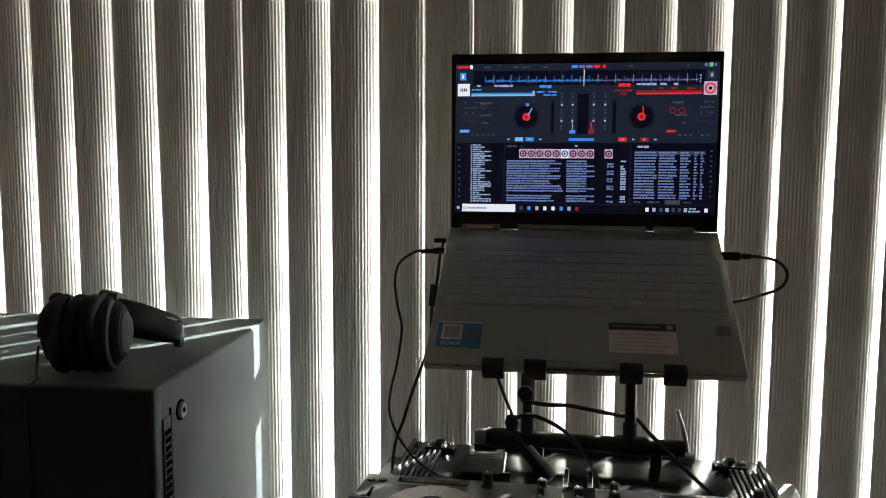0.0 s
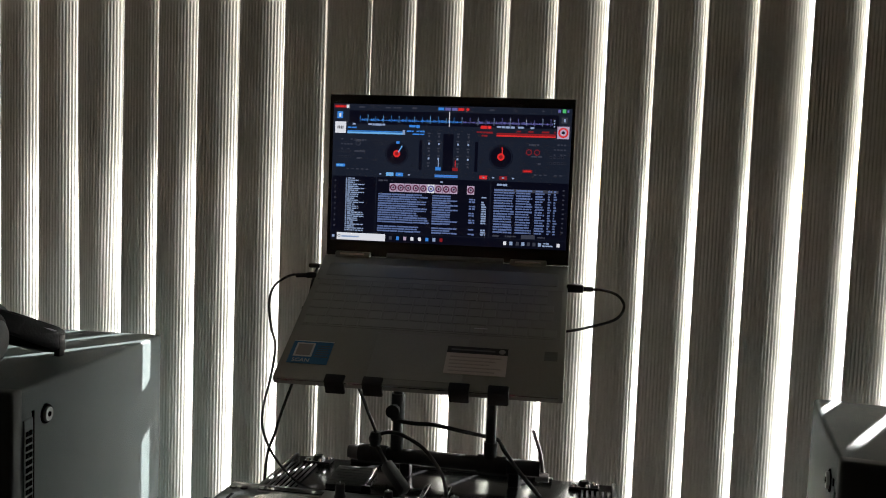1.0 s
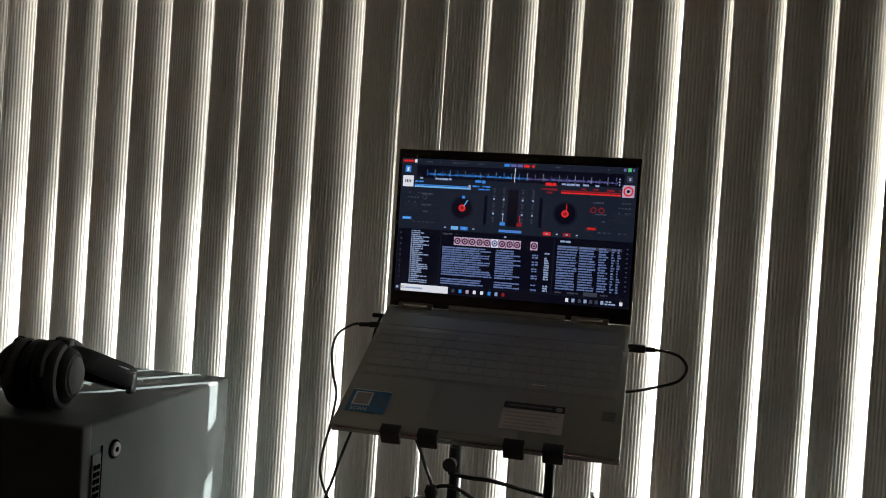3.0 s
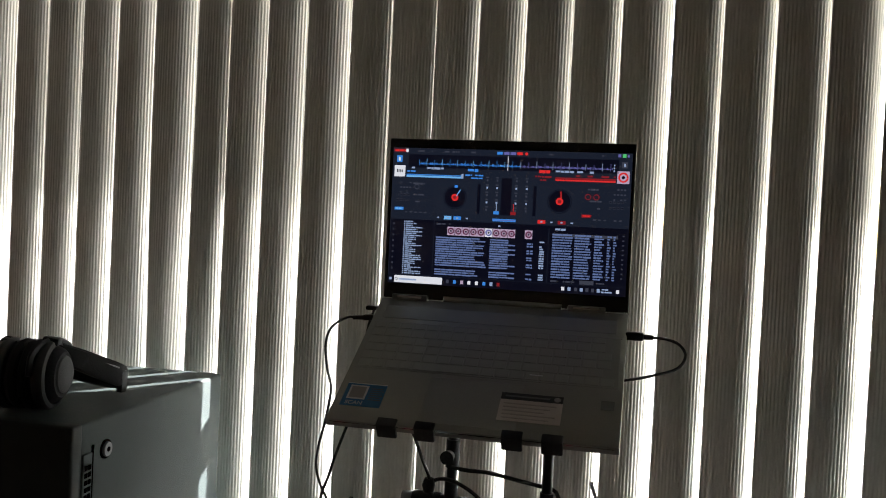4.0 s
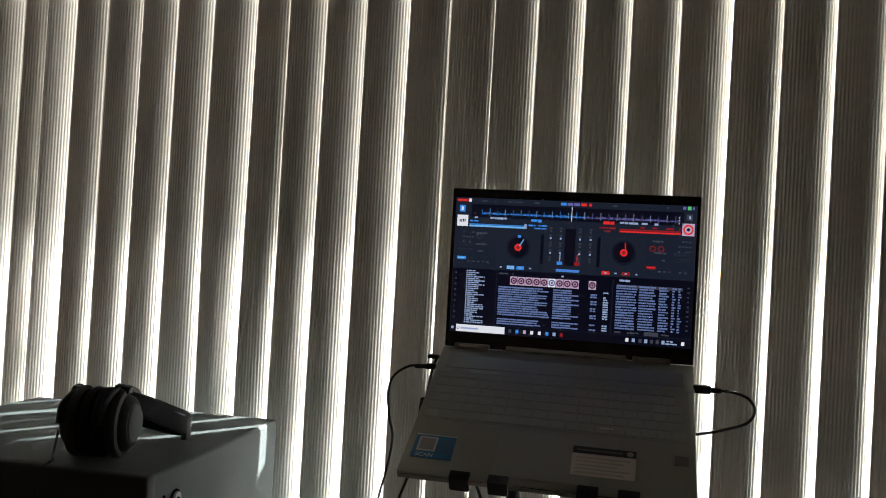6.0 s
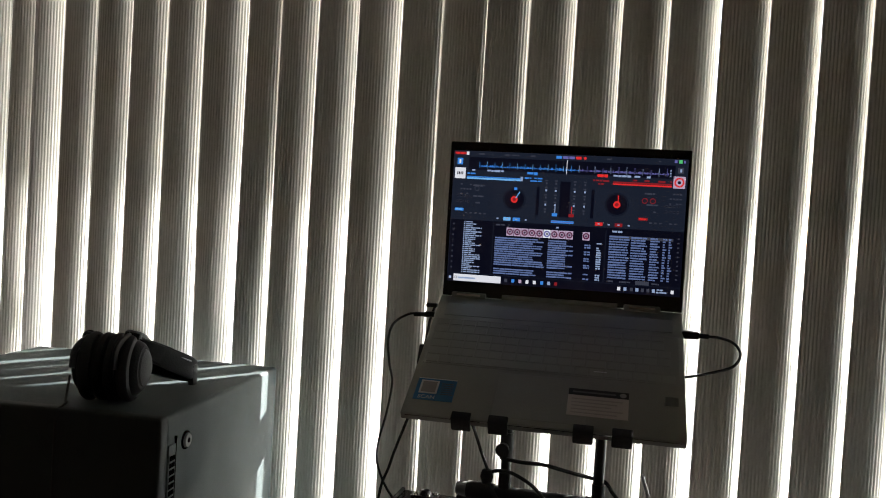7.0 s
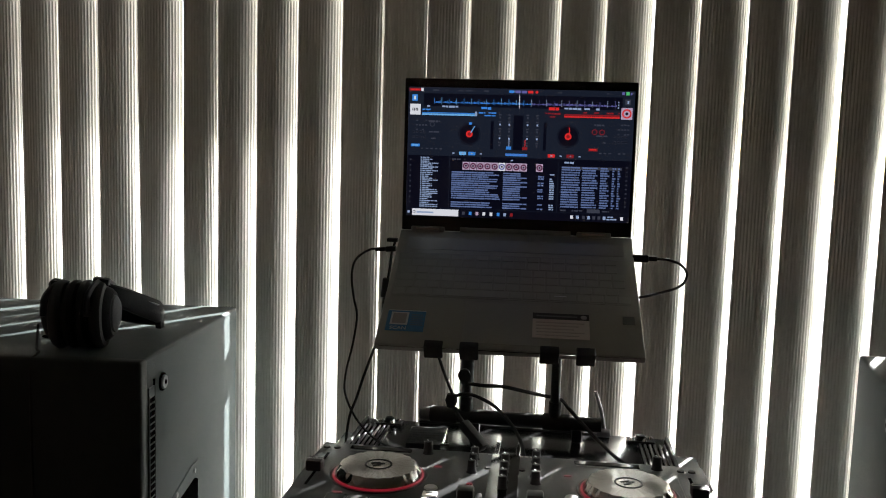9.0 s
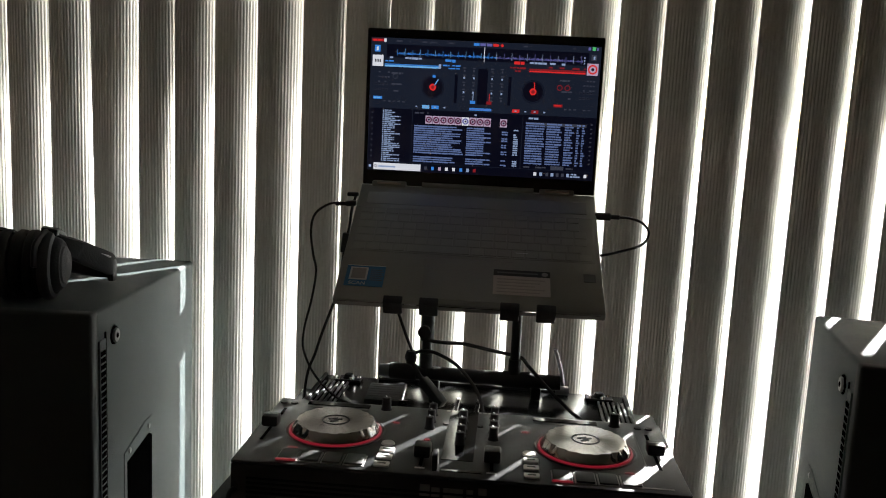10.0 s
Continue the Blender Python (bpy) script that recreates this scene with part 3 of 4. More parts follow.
for r in range(6):
    y = -0.0655 - r * 0.0163
    x, k = -0.1680, 0
    while x < 0.166:
        w = 0.0188
        if (r in (2, 3, 4) and k == 0) or (r == 4 and k == 11):
            w = 0.0280
        if r == 5 and k == 4:
            w = 0.0900
        if x + w > 0.1690:
            break
        d = 0.0105 if r == 0 else 0.0142
        tag = (round(w, 4), d)
        if tag not in kinds:
            kinds[tag] = on_base("key", key_mesh(w - 0.0021, d), "key")
            kinds[tag].data.transform(slope.inverted())
            kinds[tag].matrix_local = slope @ pose(x + w / 2, y, 0)
        else:
            deck_share("key", kinds[tag], x + w / 2, y)
        x += w
        k += 1
on_base("trackpad", boxed(-0.062, -0.246, 0, 0.056, -0.165, 0.0004), "silver")
on_base("trackpad_gap", boxed(-0.0635, -0.1648, 0, 0.0575, -0.1640, 0.0003), "grey_print")
on_base("fingerprint_reader", boxed(0.152, -0.196, 0, 0.168, -0.180, 0.0004), "dim_print")
on_base("status_lamp", boxed(0.060, -0.1462, 0.0008, 0.077, -0.1446, 0.0014), "white_print")

# stickers on the palm rest
sticker = on_base("blue_sticker", boxed(-0.167, -0.230, 0.0004, -0.115, -0.190, 0.0009), "blue_sticker", "blue sticker with a pale square and print")
def on_sticker(name, bm, mat, parent):
    bmesh.ops.transform(bm, matrix=slope, verts=bm.verts)
    return part(name, bm, mat, parent)
on_sticker("pale_square", boxed(-0.162, -0.218, 0.0009, -0.138, -0.193, 0.0012), "white_print", sticker)
on_sticker("grey_square", boxed(-0.1595, -0.2155, 0.0012, -0.1405, -0.1955, 0.0014), "grey_print", sticker)
on_sticker("top_stripe", boxed(-0.167, -0.1898, 0.0004, -0.115, -0.1885, 0.0009), "white_print", sticker)
bm = bmesh.new()
for k in range(6):
    box(bm, -0.134, -0.198 - k * 0.0040, 0.0009, -0.119 + 0.002 * (k % 2), -0.1968 - k * 0.0040, 0.0012)
tagged(on_sticker("fine_print", bm, "dim_print", sticker), kind="stuff")
txt = bpy.data.curves.new("word", "FONT")
txt.body, txt.size, txt.extrude = "SCAN", 0.0088, 0.0001
word = new("printed_word", txt)
word_mesh = bpy.data.meshes.new_from_object(word.evaluated_get(bpy.context.evaluated_depsgraph_get()))
bpy.data.objects.remove(word)
word_mesh.materials.append(MAT["white_print"])
word = new("printed_word", word_mesh)
word.parent = sticker
word.matrix_local = slope @ pose(-0.1615, -0.2275, 0.0012)
label = on_base("white_sticker", boxed(0.031, -0.230, 0.0004, 0.107, -0.193, 0.0009), "white_sticker", "white printed sticker with a black band")
on_sticker("black_band", boxed(0.031, -0.193, 0.0004, 0.107, -0.181, 0.0010), "black_print", label)
on_sticker("band_print", boxed(0.036, -0.1884, 0.0010, 0.091, -0.1858, 0.0013), "dim_print", label)
on_sticker("band_mark", lathe([(0, 0.0014), (0.0038, 0.0014), (0.0042, 0.0010)], 18, pose(0.0998, -0.187, 0)), "grey_print", label)
bm = bmesh.new()
for k in range(5):
    box(bm, 0.036, -0.2005 - k * 0.0062, 0.0009, 0.100 - 0.007 * (k % 3), -0.1988 - k * 0.0062, 0.0012)
tagged(on_sticker("fine_print", bm, "faint_print", label), kind="stuff")

# hinges
part("hinge_bar", rod(bmesh.new(), (-0.085, 0.004, 0.001), (0.085, 0.004, 0.001), 0.0055), "silver", laptop)
for x in (-0.135, 0.120):
    hg = part("hinge", boxed(x - 0.026, -0.004, -0.004, x + 0.026, 0.010, 0.006, 0.002, 2), "silver", laptop)
    part("hinge_shine", boxed(x - 0.018, -0.0055, 0.0015, x + 0.018, -0.0042, 0.0045), "chrome", hg, "polished hinge edge")

# lid: origin of its own frame is the lower left corner, u to the right, v down from the top, both 0 to 1
LID_LEAN = 0.0
lid_m = pose(0, 0.004, 0.0, LID_LEAN)
lid = part("lid", boxed(-LW / 2, 0.0, -0.001, LW / 2, 0.006, LH, 0.0025, 2, lid_m), "silver", laptop)
bm = boxed(-LW / 2 + 0.0012, -0.0012, 0.0, LW / 2 - 0.0012, 0.0002, LH - 0.0012, 0.0006, 1, lid_m)
part("bezel", bm, "bezel", lid, "black screen bezel")
layers = {}


def ui(u0, v0, u1, v1, mat, level=1):
    """A rectangle of the picture on the screen."""
    bm = layers.setdefault((mat, level), bmesh.new())
    y = -0.0014 - 0.00012 * level
    q = [(u, v) for u, v in ((u0, v1), (u1, v1), (u1, v0), (u0, v0))]
    bm.faces.new([bm.verts.new(lid_m @ Vector((-LW / 2 + LW * u, y, LH * (1 - v)))) for u, v in q])


def ui_disc(u, v, r, mat, level=2, n=28, inner=0.0):
    bm = layers.setdefault((mat, level), bmesh.new())
    y = -0.0014 - 0.00012 * level
    def at(rr, k):
        a = 2 * math.pi * k / n
        return bm.verts.new(lid_m @ Vector((-LW / 2 + LW * u + rr * math.cos(a), y, LH * (1 - v) + rr * math.sin(a))))
    if inner:
        a, b = [at(r, k) for k in range(n)], [at(inner, k) for k in range(n)]
        for k in range(n):
            j = (k + 1) % n
            bm.faces.new((a[k], a[j], b[j], b[k]))
    else:
        bm.faces.new([at(r, k) for k in range(n)])


def ui_stroke(u0, v0, u1, v1, w, mat, level=4):
    bm = layers.setdefault((mat, level), bmesh.new())
    y = -0.0014 - 0.00012 * level
    a, b = Vector((LW * u0, LH * (1 - v0))), Vector((LW * u1, LH * (1 - v1)))
    s = (b - a).normalized().orthogonal() * w / 2
    bm.faces.new([bm.verts.new(lid_m @ Vector((-LW / 2 + p.x, y, p.y))) for p in (a + s, a - s, b - s, b + s)])


def words(u0, u1, v, h, mat, level=3, fill=0.8, longest=0.03, gap=0.0025):
    """A line of unreadable writing: bars of uneven length."""
    u = u0
    while u < u1 - 0.004:
        w = min(random.uniform(0.006, longest), u1 - u)
        if random.random() < fill:
            ui(u, v, u + w, v + h * random.uniform(0.8, 1.1), mat, level)
        u += w + gap


random.seed(11)
ui(0.018, 0.06, 0.985, 0.905, "screen", 0)
# title bar
ui(0.022, 0.068, 0.072, 0.085, "s_dull_red"), words(0.026, 0.070, 0.072, 0.010, "s_red", 2), ui(0.072, 0.066, 0.083, 0.087, "s_white")
for u, w in ((0.125, 0.028), (0.170, 0.016), (0.235, 0.020), (0.268, 0.034), (0.345, 0.020), (0.66, 0.024), (0.78, 0.024), (0.868, 0.008)):
    words(u, u + w, 0.074, 0.009, "s_slate")
for k in range(3):
    ui(0.452 + k * 0.027, 0.070, 0.475 + k * 0.027, 0.087, "s_blue" if k == 0 else "s_violet")
ui(0.533, 0.070, 0.556, 0.087, "s_red"), ui_disc(0.571, 0.0785, 0.0022, "s_red")
ui(0.930, 0.066, 0.941, 0.084, "s_violet"), ui(0.947, 0.064, 0.961, 0.086, "s_green"), ui(0.966, 0.068, 0.973, 0.084, "s_violet")
# waveform
ui(0.085, 0.100, 0.935, 0.182, "s_black", 1)
for k in range(170):
    u = 0.13 + k * 0.0046
    beat = k % 7 == 0
    hgt = random.uniform(0.025, 0.036) if beat else random.uniform(0.002, 0.012)
    ui(u, 0.158 - hgt, u + (0.0016 if beat else 0.0030), 0.158 + hgt * 0.35, ("s_sky" if k < 85 else "s_pale") if beat and k % 2 else ("s_violet" if k > 90 else "s_blue"), 3)
ui(0.497, 0.095, 0.4995, 0.185, "s_white", 4)
ui(0.034, 0.108, 0.058, 0.150, "s_blue"), ui(0.042, 0.118, 0.050, 0.142, "s_white", 2)
ui(0.945, 0.112, 0.968, 0.148, "s_slate"), ui(0.954, 0.121, 0.961, 0.140, "s_pale", 2)
for k in range(3):
    ui(0.915, 0.128 + k * 0.017, 0.920, 0.138 + k * 0.017, "s_pale", 3)
# deck headers
ui(0.026, 0.170, 0.072, 0.240, "s_white")
for k in range(4):
    ui(0.036 + k * 0.007, 0.196, 0.040 + k * 0.007, 0.214, "s_black", 2)
words(0.080, 0.235, 0.177, 0.012, "s_pale"), words(0.080, 0.150, 0.200, 0.010, "s_blue")
ui(0.078, 0.222, 0.318, 0.228, "s_blue"), ui(0.078, 0.230, 0.318, 0.241, "s_sky"), ui(0.308, 0.212, 0.318, 0.240, "s_pale", 2)
words(0.335, 0.378, 0.180, 0.018, "s_blue", longest=0.05), words(0.325, 0.400, 0.214, 0.009, "s_blue"), words(0.325, 0.400, 0.232, 0.009, "s_blue")
words(0.690, 0.868, 0.173, 0.012, "s_pale"), words(0.770, 0.925, 0.198, 0.010, "s_dull_red")
ui(0.690, 0.214, 0.925, 0.224, "s_dull_red"), ui(0.690, 0.226, 0.925, 0.235, "s_red")
words(0.625, 0.668, 0.173, 0.018, "s_red", longest=0.05), words(0.610, 0.680, 0.208, 0.010, "s_dull_red"), words(0.610, 0.680, 0.228, 0.010, "s_dull_red")
ui(0.930, 0.166, 0.977, 0.240, "s_pink")
ui_disc(0.9535, 0.203, 0.0070, "s_red", 2, inner=0.0048), ui_disc(0.9535, 0.203, 0.0022, "s_black", 2)
# decks
for cx, mat, dx, dv in ((0.287, "s_sky", 0.022, -0.050), (0.711, "s_red", 0.004, -0.060)):
    ui(cx - 0.090, 0.262, cx + 0.088, 0.462, "s_navy", 1)
    ui_disc(cx, 0.358, 0.0170, "s_black", 2), ui_disc(cx, 0.358, 0.0162, "screen", 3), ui_disc(cx, 0.358, 0.0150, "s_black", 4)
    ui_disc(cx, 0.358, 0.0052, "s_red", 5), ui_disc(cx, 0.358, 0.0026, "s_dull_red", 6)
    ui_stroke(cx + 0.006, 0.350, cx + dx, 0.358 + dv, 0.0014, mat, 6)
ui(0.284, 0.282, 0.297, 0.298, "s_blue", 5)
for side, mat in ((0.034, "s_blue"), (0.800, "s_red")):
    for r in range(3):
        for k in range(4):
            words(side + 0.020 + k * 0.013 + (0.10 if side > 0.5 else 0), side + 0.028 + k * 0.013 + (0.10 if side > 0.5 else 0), 0.272 + r * 0.030, 0.009, "s_slate")
    words(side + (0.075 if side < 0.5 else 0.02), side + (0.125 if side < 0.5 else 0.07), 0.275, 0.012, "s_slate")
    ui(side, 0.430, side + 0.038, 0.448, "s_dull_red" if mat == "s_red" else mat, 2)
    words(side + 0.004, side + 0.034, 0.435, 0.008, mat if mat == "s_red" else "s_sky", 3)
    for k in range(6):
        words(side + 0.045 + k * 0.02, side + 0.056 + k * 0.02, 0.456, 0.008, "s_slate")
for k in range(2):
    ui_disc(0.822 + 0.032 * k, 0.325, 0.0042, "s_dull_red", 3, inner=0.0030)
ui_disc(0.125, 0.300, 0.0038, "s_slate", 3, inner=0.0028)
for u0 in (0.040, 0.905):
    for r in range(2):
        for k in range(4):
            ui(u0 + k * 0.0155, 0.345 + r * 0.034, u0 + 0.008 + k * 0.0155, 0.358 + r * 0.034, "s_slate", 3)
            ui(u0 + 0.001 + k * 0.0155, 0.347 + r * 0.034, u0 + 0.007 + k * 0.0155, 0.356 + r * 0.034, "s_black", 4)
for u0 in (0.110, 0.830):
    words(u0, u0 + 0.045, 0.345, 0.009, "s_slate"), words(u0 + 0.010, u0 + 0.040, 0.388, 0.009, "s_slate")
# buttons under the decks
for u0, mats in ((0.205, ("s_slate", "s_sky", "s_blue", "s_slate")), (0.628, ("s_red", "s_slate", "s_dull_red", "s_slate"))):
    for k, mat in enumerate(mats):
        ui(u0 + k * 0.040, 0.474, u0 + 0.031 + k * 0.040, 0.496, "s_navy" if mat == "s_slate" else mat, 2)
        ui(u0 + 0.011 + k * 0.040, 0.481, u0 + 0.020 + k * 0.040, 0.489, "s_pale", 3)
# mixer
ui(0.395, 0.262, 0.598, 0.500, "s_navy", 1)
ui(0.476, 0.230, 0.518, 0.455, "s_black", 2)
for u in (0.418, 0.458, 0.536, 0.578):
    for r in range(5):
        ui(u - 0.006, 0.225 + r * 0.045, u + 0.006, 0.232 + r * 0.045, "s_slate", 3)
        ui(u - 0.003, 0.240 + r * 0.045, u + 0.004, 0.252 + r * 0.045, "s_pale" if r % 2 else "s_slate", 3)
for u, mat in ((0.459, "s_blue"), (0.528, "s_red")):
    ui(u - 0.001, 0.385, u + 0.002, 0.430, "s_pale" if mat == "s_blue" else mat, 4)
    ui(u - 0.011, 0.432, u + 0.011, 0.452, mat if mat == "s_blue" else "s_dull_red", 4)
for u in (0.385, 0.612):
    ui(u - 0.006, 0.272, u + 0.006, 0.452, "s_black", 2)
ui(0.446, 0.478, 0.540, 0.494, "s_blue", 3), ui(0.446, 0.484, 0.540, 0.488, "s_violet", 4)
# file lists
ui(0.020, 0.505, 0.985, 0.850, "s_black", 1)
for r in range(27):
    v = 0.515 + r * 0.0124
    ui(0.078, v, 0.083, v + 0.008, "s_pale", 3)
    words(0.086, 0.086 + random.choice((0.03, 0.045, 0.07)), v, 0.0075, "s_pale", fill=1.0)
for r in range(9):
    ui(0.030, 0.530 + r * 0.035, 0.037, 0.540 + r * 0.035, "s_slate", 3)
ui(0.204, 0.505, 0.207, 0.850, "s_navy", 2), ui(0.674, 0.520, 0.677, 0.850, "s_navy", 2)
words(0.215, 0.275, 0.520, 0.010, "s_slate"), words(0.45, 0.48, 0.518, 0.010, "s_pale"), words(0.700, 0.745, 0.520, 0.012, "s_pale")
for k in (0, 1, 2, 3, 4, 5, 6, 7, 8, 10.2):
    u = 0.262 + k * 0.0312
    ui(u, 0.540, u + 0.0295, 0.592, "s_white" if k == 5 else "s_pink", 2)
    ui_disc(u + 0.0148, 0.566, 0.0047, "s_violet" if k == 5 else "s_plum", 3, inner=0.0027), ui_disc(u + 0.0148, 0.566, 0.0015, "s_black", 3)
for r in range(17):
    v = 0.604 + r * 0.0142
    if r == 13:
        continue
    words(0.215, 0.215 + random.uniform(0.16, 0.215), v, 0.0088, "s_text", fill=1.0, longest=0.06, gap=0.0016)
    words(0.440, 0.440 + random.choice((0.075, 0.105)), v, 0.0088, "s_text", fill=1.0, longest=0.06, gap=0.0016)
    if r % 3:
        words(0.590, 0.615, v, 0.0095, "s_text", fill=1.0)
    words(0.640, 0.660, v, 0.0095, "s_pale", fill=0.9)
ui(0.690, 0.550, 0.945, 0.568, "s_slate", 2)
for r in range(17):
    v = 0.553 + r * 0.0160
    for u0, u1 in ((0.690, 0.772), (0.778, 0.845), (0.855, 0.895), (0.905, 0.922), (0.928, 0.945)):
        words(u0, u1 - random.uniform(0, 0.012), v, 0.0092, "s_text", fill=1.0, longest=0.05, gap=0.0016)
for k in range(10):
    ui(0.962, 0.545 + k * 0.028, 0.970, 0.552 + k * 0.028, "s_slate", 3)
words(0.690, 0.720, 0.832, 0.010, "s_slate"), words(0.740, 0.785, 0.832, 0.010, "s_slate"), words(0.870, 0.9, 0.832, 0.010, "s_slate")
ui(0.805, 0.824, 0.860, 0.848, "s_slate", 2)
# task bar
ui(0.018, 0.853, 0.985, 0.906, "s_black", 2)
ui(0.046, 0.858, 0.250, 0.902, "s_white", 3), ui(0.066, 0.876, 0.140, 0.886, "s_pale", 4), ui_disc(0.055, 0.880, 0.0022, "s_slate", 4, inner=0.0015)
ui(0.025, 0.872, 0.036, 0.888, "s_pale", 3)
for u, mat in ((0.266, "s_slate"), (0.296, "s_blue"), (0.326, "s_pink"), (0.356, "s_white"), (0.387, "s_white"), (0.418, "s_blue"), (0.447, "s_pale"), (0.476, "s_dull_red"),
               (0.735, "s_white"), (0.760, "s_pale"), (0.786, "s_slate"), (0.808, "s_pale"), (0.830, "s_slate"), (0.852, "s_slate"), (0.874, "s_pale"), (0.948, "s_white")):
    ui(u, 0.868, u + 0.012, 0.890, mat, 3)
words(0.893, 0.935, 0.867, 0.009, "s_pale"), words(0.890, 0.938, 0.882, 0.009, "s_pale")
for (mat, level), bm in layers.items():
    many = len(bm.faces) > 1
    ob = mesh_object("screen_graphic" if level else "screen", bm, mat, False)
    ob.parent = lid
    if many:
        tagged(ob, kind="stuff")

# ---- laptop stand ----
stand = thing("laptop_stand", pose(0, 0, 0), "black tubular laptop stand with rubber clips", "stand")
SY, BZ = 1.185, 0.948
bar = part("cross_tube", rod(bmesh.new(), (-0.150, SY, BZ), (0.128, SY, BZ), 0.0115, n=24), "tube", stand)
part("end_cap", rod(bmesh.new(), (-0.166, SY, BZ), (-0.1495, SY, BZ), 0.0095, 0.0118, 20), "grey_plastic", bar)
part("sleeve", rod(bmesh.new(), (-0.148, SY, BZ), (-0.105, SY, BZ), 0.0135, n=24), "rubber", bar)
part("sleeve", rod(bmesh.new(), (0.035, SY, BZ), (0.080, SY, BZ), 0.0135, n=24), "rubber", bar)
for x in (-0.075, 0.09):
    part("bar_foot", boxed(x - 0.008, SY - 0.010, 0.9185, x + 0.008, SY + 0.010, BZ - 0.008, 0.003), "tube", stand)
lever = part("clamp_lever", tube_mesh([(0.134, SY + 0.005, BZ - 0.012), (0.128, SY + 0.005, BZ + 0.02), (0.120, SY + 0.003, BZ + 0.045), (0.1165, SY, BZ + 0.056)], 0.0042, 10, 6, 0.6), "steel", stand, "bright metal clamp lever")
part("lever_bolt", rod(bmesh.new(), (0.122, SY, BZ - 0.012), (0.142, SY, BZ - 0.012), 0.007), "steel", lever)
for x, top in ((-0.090, 1.165), (0.0535, 1.165)):
    part("post", rod(bmesh.new(), (x, SY, BZ), (x, SY, top), 0.0078, n=20), "tube", stand)
    part("post_collar", rod(bmesh.new(), (x, SY, BZ + 0.010), (x, SY, BZ + 0.034), 0.0100, n=20), "rubber", stand)
kb = part("height_knob", rod(bmesh.new(), (-0.093, SY - 0.026, 1.022), (-0.093, SY - 0.006, 1.022), 0.0105, 0.008, 12), "rubber", stand)
part("height_sleeve", rod(bmesh.new(), (-0.090, SY, 1.003), (-0.090, SY, 1.045), 0.0105, n=20), "rubber", stand)
under = pose(LX, LY, LZ, 0, 0, LTURN) @ slope
part("cradle_bar", boxed(-0.11, -0.075, -0.030, 0.13, -0.050, -0.0165, 0.003, 2, under), "tube", stand)
for x in (-0.098, -0.051, 0.054, 0.101):
    arm = part("arm", boxed(x - 0.008, -LD - 0.004, -0.0165, x + 0.008, -0.04, -0.0143, 0.0008, 1, under), "tube", stand)
    b = boxed(x - 0.0125, -LD - 0.006, -0.0165, x + 0.0125, -LD - 0.0008, 0.0045, 0.002, 2, under)
    box(b, x - 0.0125, -LD - 0.006, 0.0012, x + 0.0125, -LD + 0.008, 0.0045, 0.0015, 2, under)
    part("clip", b, "rubber", arm, "black rubber clip")

# ---- cables ----
def cable(name, points, r, label, plug=None):
    c = thing(name, Matrix.Identity(4), label, "cable")
    part("cord", tube_mesh(points, r), "rubber", c)
    if plug:
        for p, q, rr, flat in plug:
            b = bmesh.new()
            p, q = Vector(p), Vector(q)
            box(b, -rr, -rr * flat, 0, rr, rr * flat, (q - p).length, rr * 0.35, 2, Matrix.Translation(p) @ (q - p).to_track_quat("Z", "Y").to_matrix().to_4x4())
            part("plug", b, "black", c)
    return c


cable("power_cable", [(-0.222, 1.114, 1.2245), (-0.240, 1.112, 1.2235), (-0.259, 1.10, 1.209), (-0.263, 1.09, 1.185), (-0.259, 1.09, 1.150), (-0.256, 1.10, 1.120), (-0.262, 1.10, 1.075),
                      (-0.272, 1.10, 1.030), (-0.272, 1.10, 0.995), (-0.252, 1.10, 0.955), (-0.215, 1.095, 0.9245), (-0.165, 1.065, 0.9225)], 0.0018,
      "thin black cable plugged into the laptop", [((-0.1995, 1.114, 1.2265), (-0.216, 1.114, 1.2250), 0.0052, 0.8), ((-0.214, 1.114, 1.2252), (-0.232, 1.113, 1.2240), 0.0034, 0.9)])
cable("charger_cable", [(-0.203, 1.122, 1.236), (-0.206, 1.112, 1.218), (-0.207, 1.10, 1.19), (-0.2125, 1.10, 1.165), (-0.2155, 1.10, 1.135), (-0.2165, 1.10, 1.10), (-0.230, 1.10, 1.065),
                        (-0.252, 1.10, 0.998), (-0.274, 1.115, 0.910), (-0.300, 1.20, 0.60), (-0.33, 1.25, 0.02)], 0.0022,
      "black charger cable with a bead, hanging to the floor", [((-0.1995, 1.126, 1.2385), (-0.2165, 1.126, 1.2385), 0.0052, 0.6), ((-0.2105, 1.10, 1.182), (-0.2135, 1.10, 1.152), 0.0055, 1.0)])
cable("usb_cable", [(0.190, 1.114, 1.228), (0.208, 1.113, 1.2275), (0.226, 1.108, 1.222), (0.2345, 1.10, 1.209), (0.225, 1.085, 1.194), (0.197, 1.07, 1.185), (0.161, 1.060, 1.177), (0.12, 1.07, 1.172), (0.06, 1.10, 1.185)], 0.0019, "black cable looping out of the laptop's side", [((0.1565, 1.114, 1.228), (0.180, 1.114, 1.228), 0.0064, 0.85), ((0.179, 1.114, 1.228), (0.193, 1.114, 1.228), 0.0036, 0.9)])
cable("hanging_lead", [(-0.131, 1.06, 1.10), (-0.127, 1.10, 1.065), (-0.116, 1.11, 1.03), (-0.106, 1.115, 1.003), (-0.107, 1.115, 0.992), (-0.098, 1.11, 0.975), (-0.086, 1.10, 0.960)], 0.0023, "thin black lead hanging from the laptop")
cable("audio_lead", [(-0.108, 1.12, 0.994), (-0.092, 1.12, 1.002), (-0.070, 1.12, 1.001), (-0.035, 1.115, 0.985), (-0.006, 1.10, 0.958), (0.008, 1.07, 0.940), (0.0135, 1.045, 0.9235)], 0.0027, "black lead arching over the case")
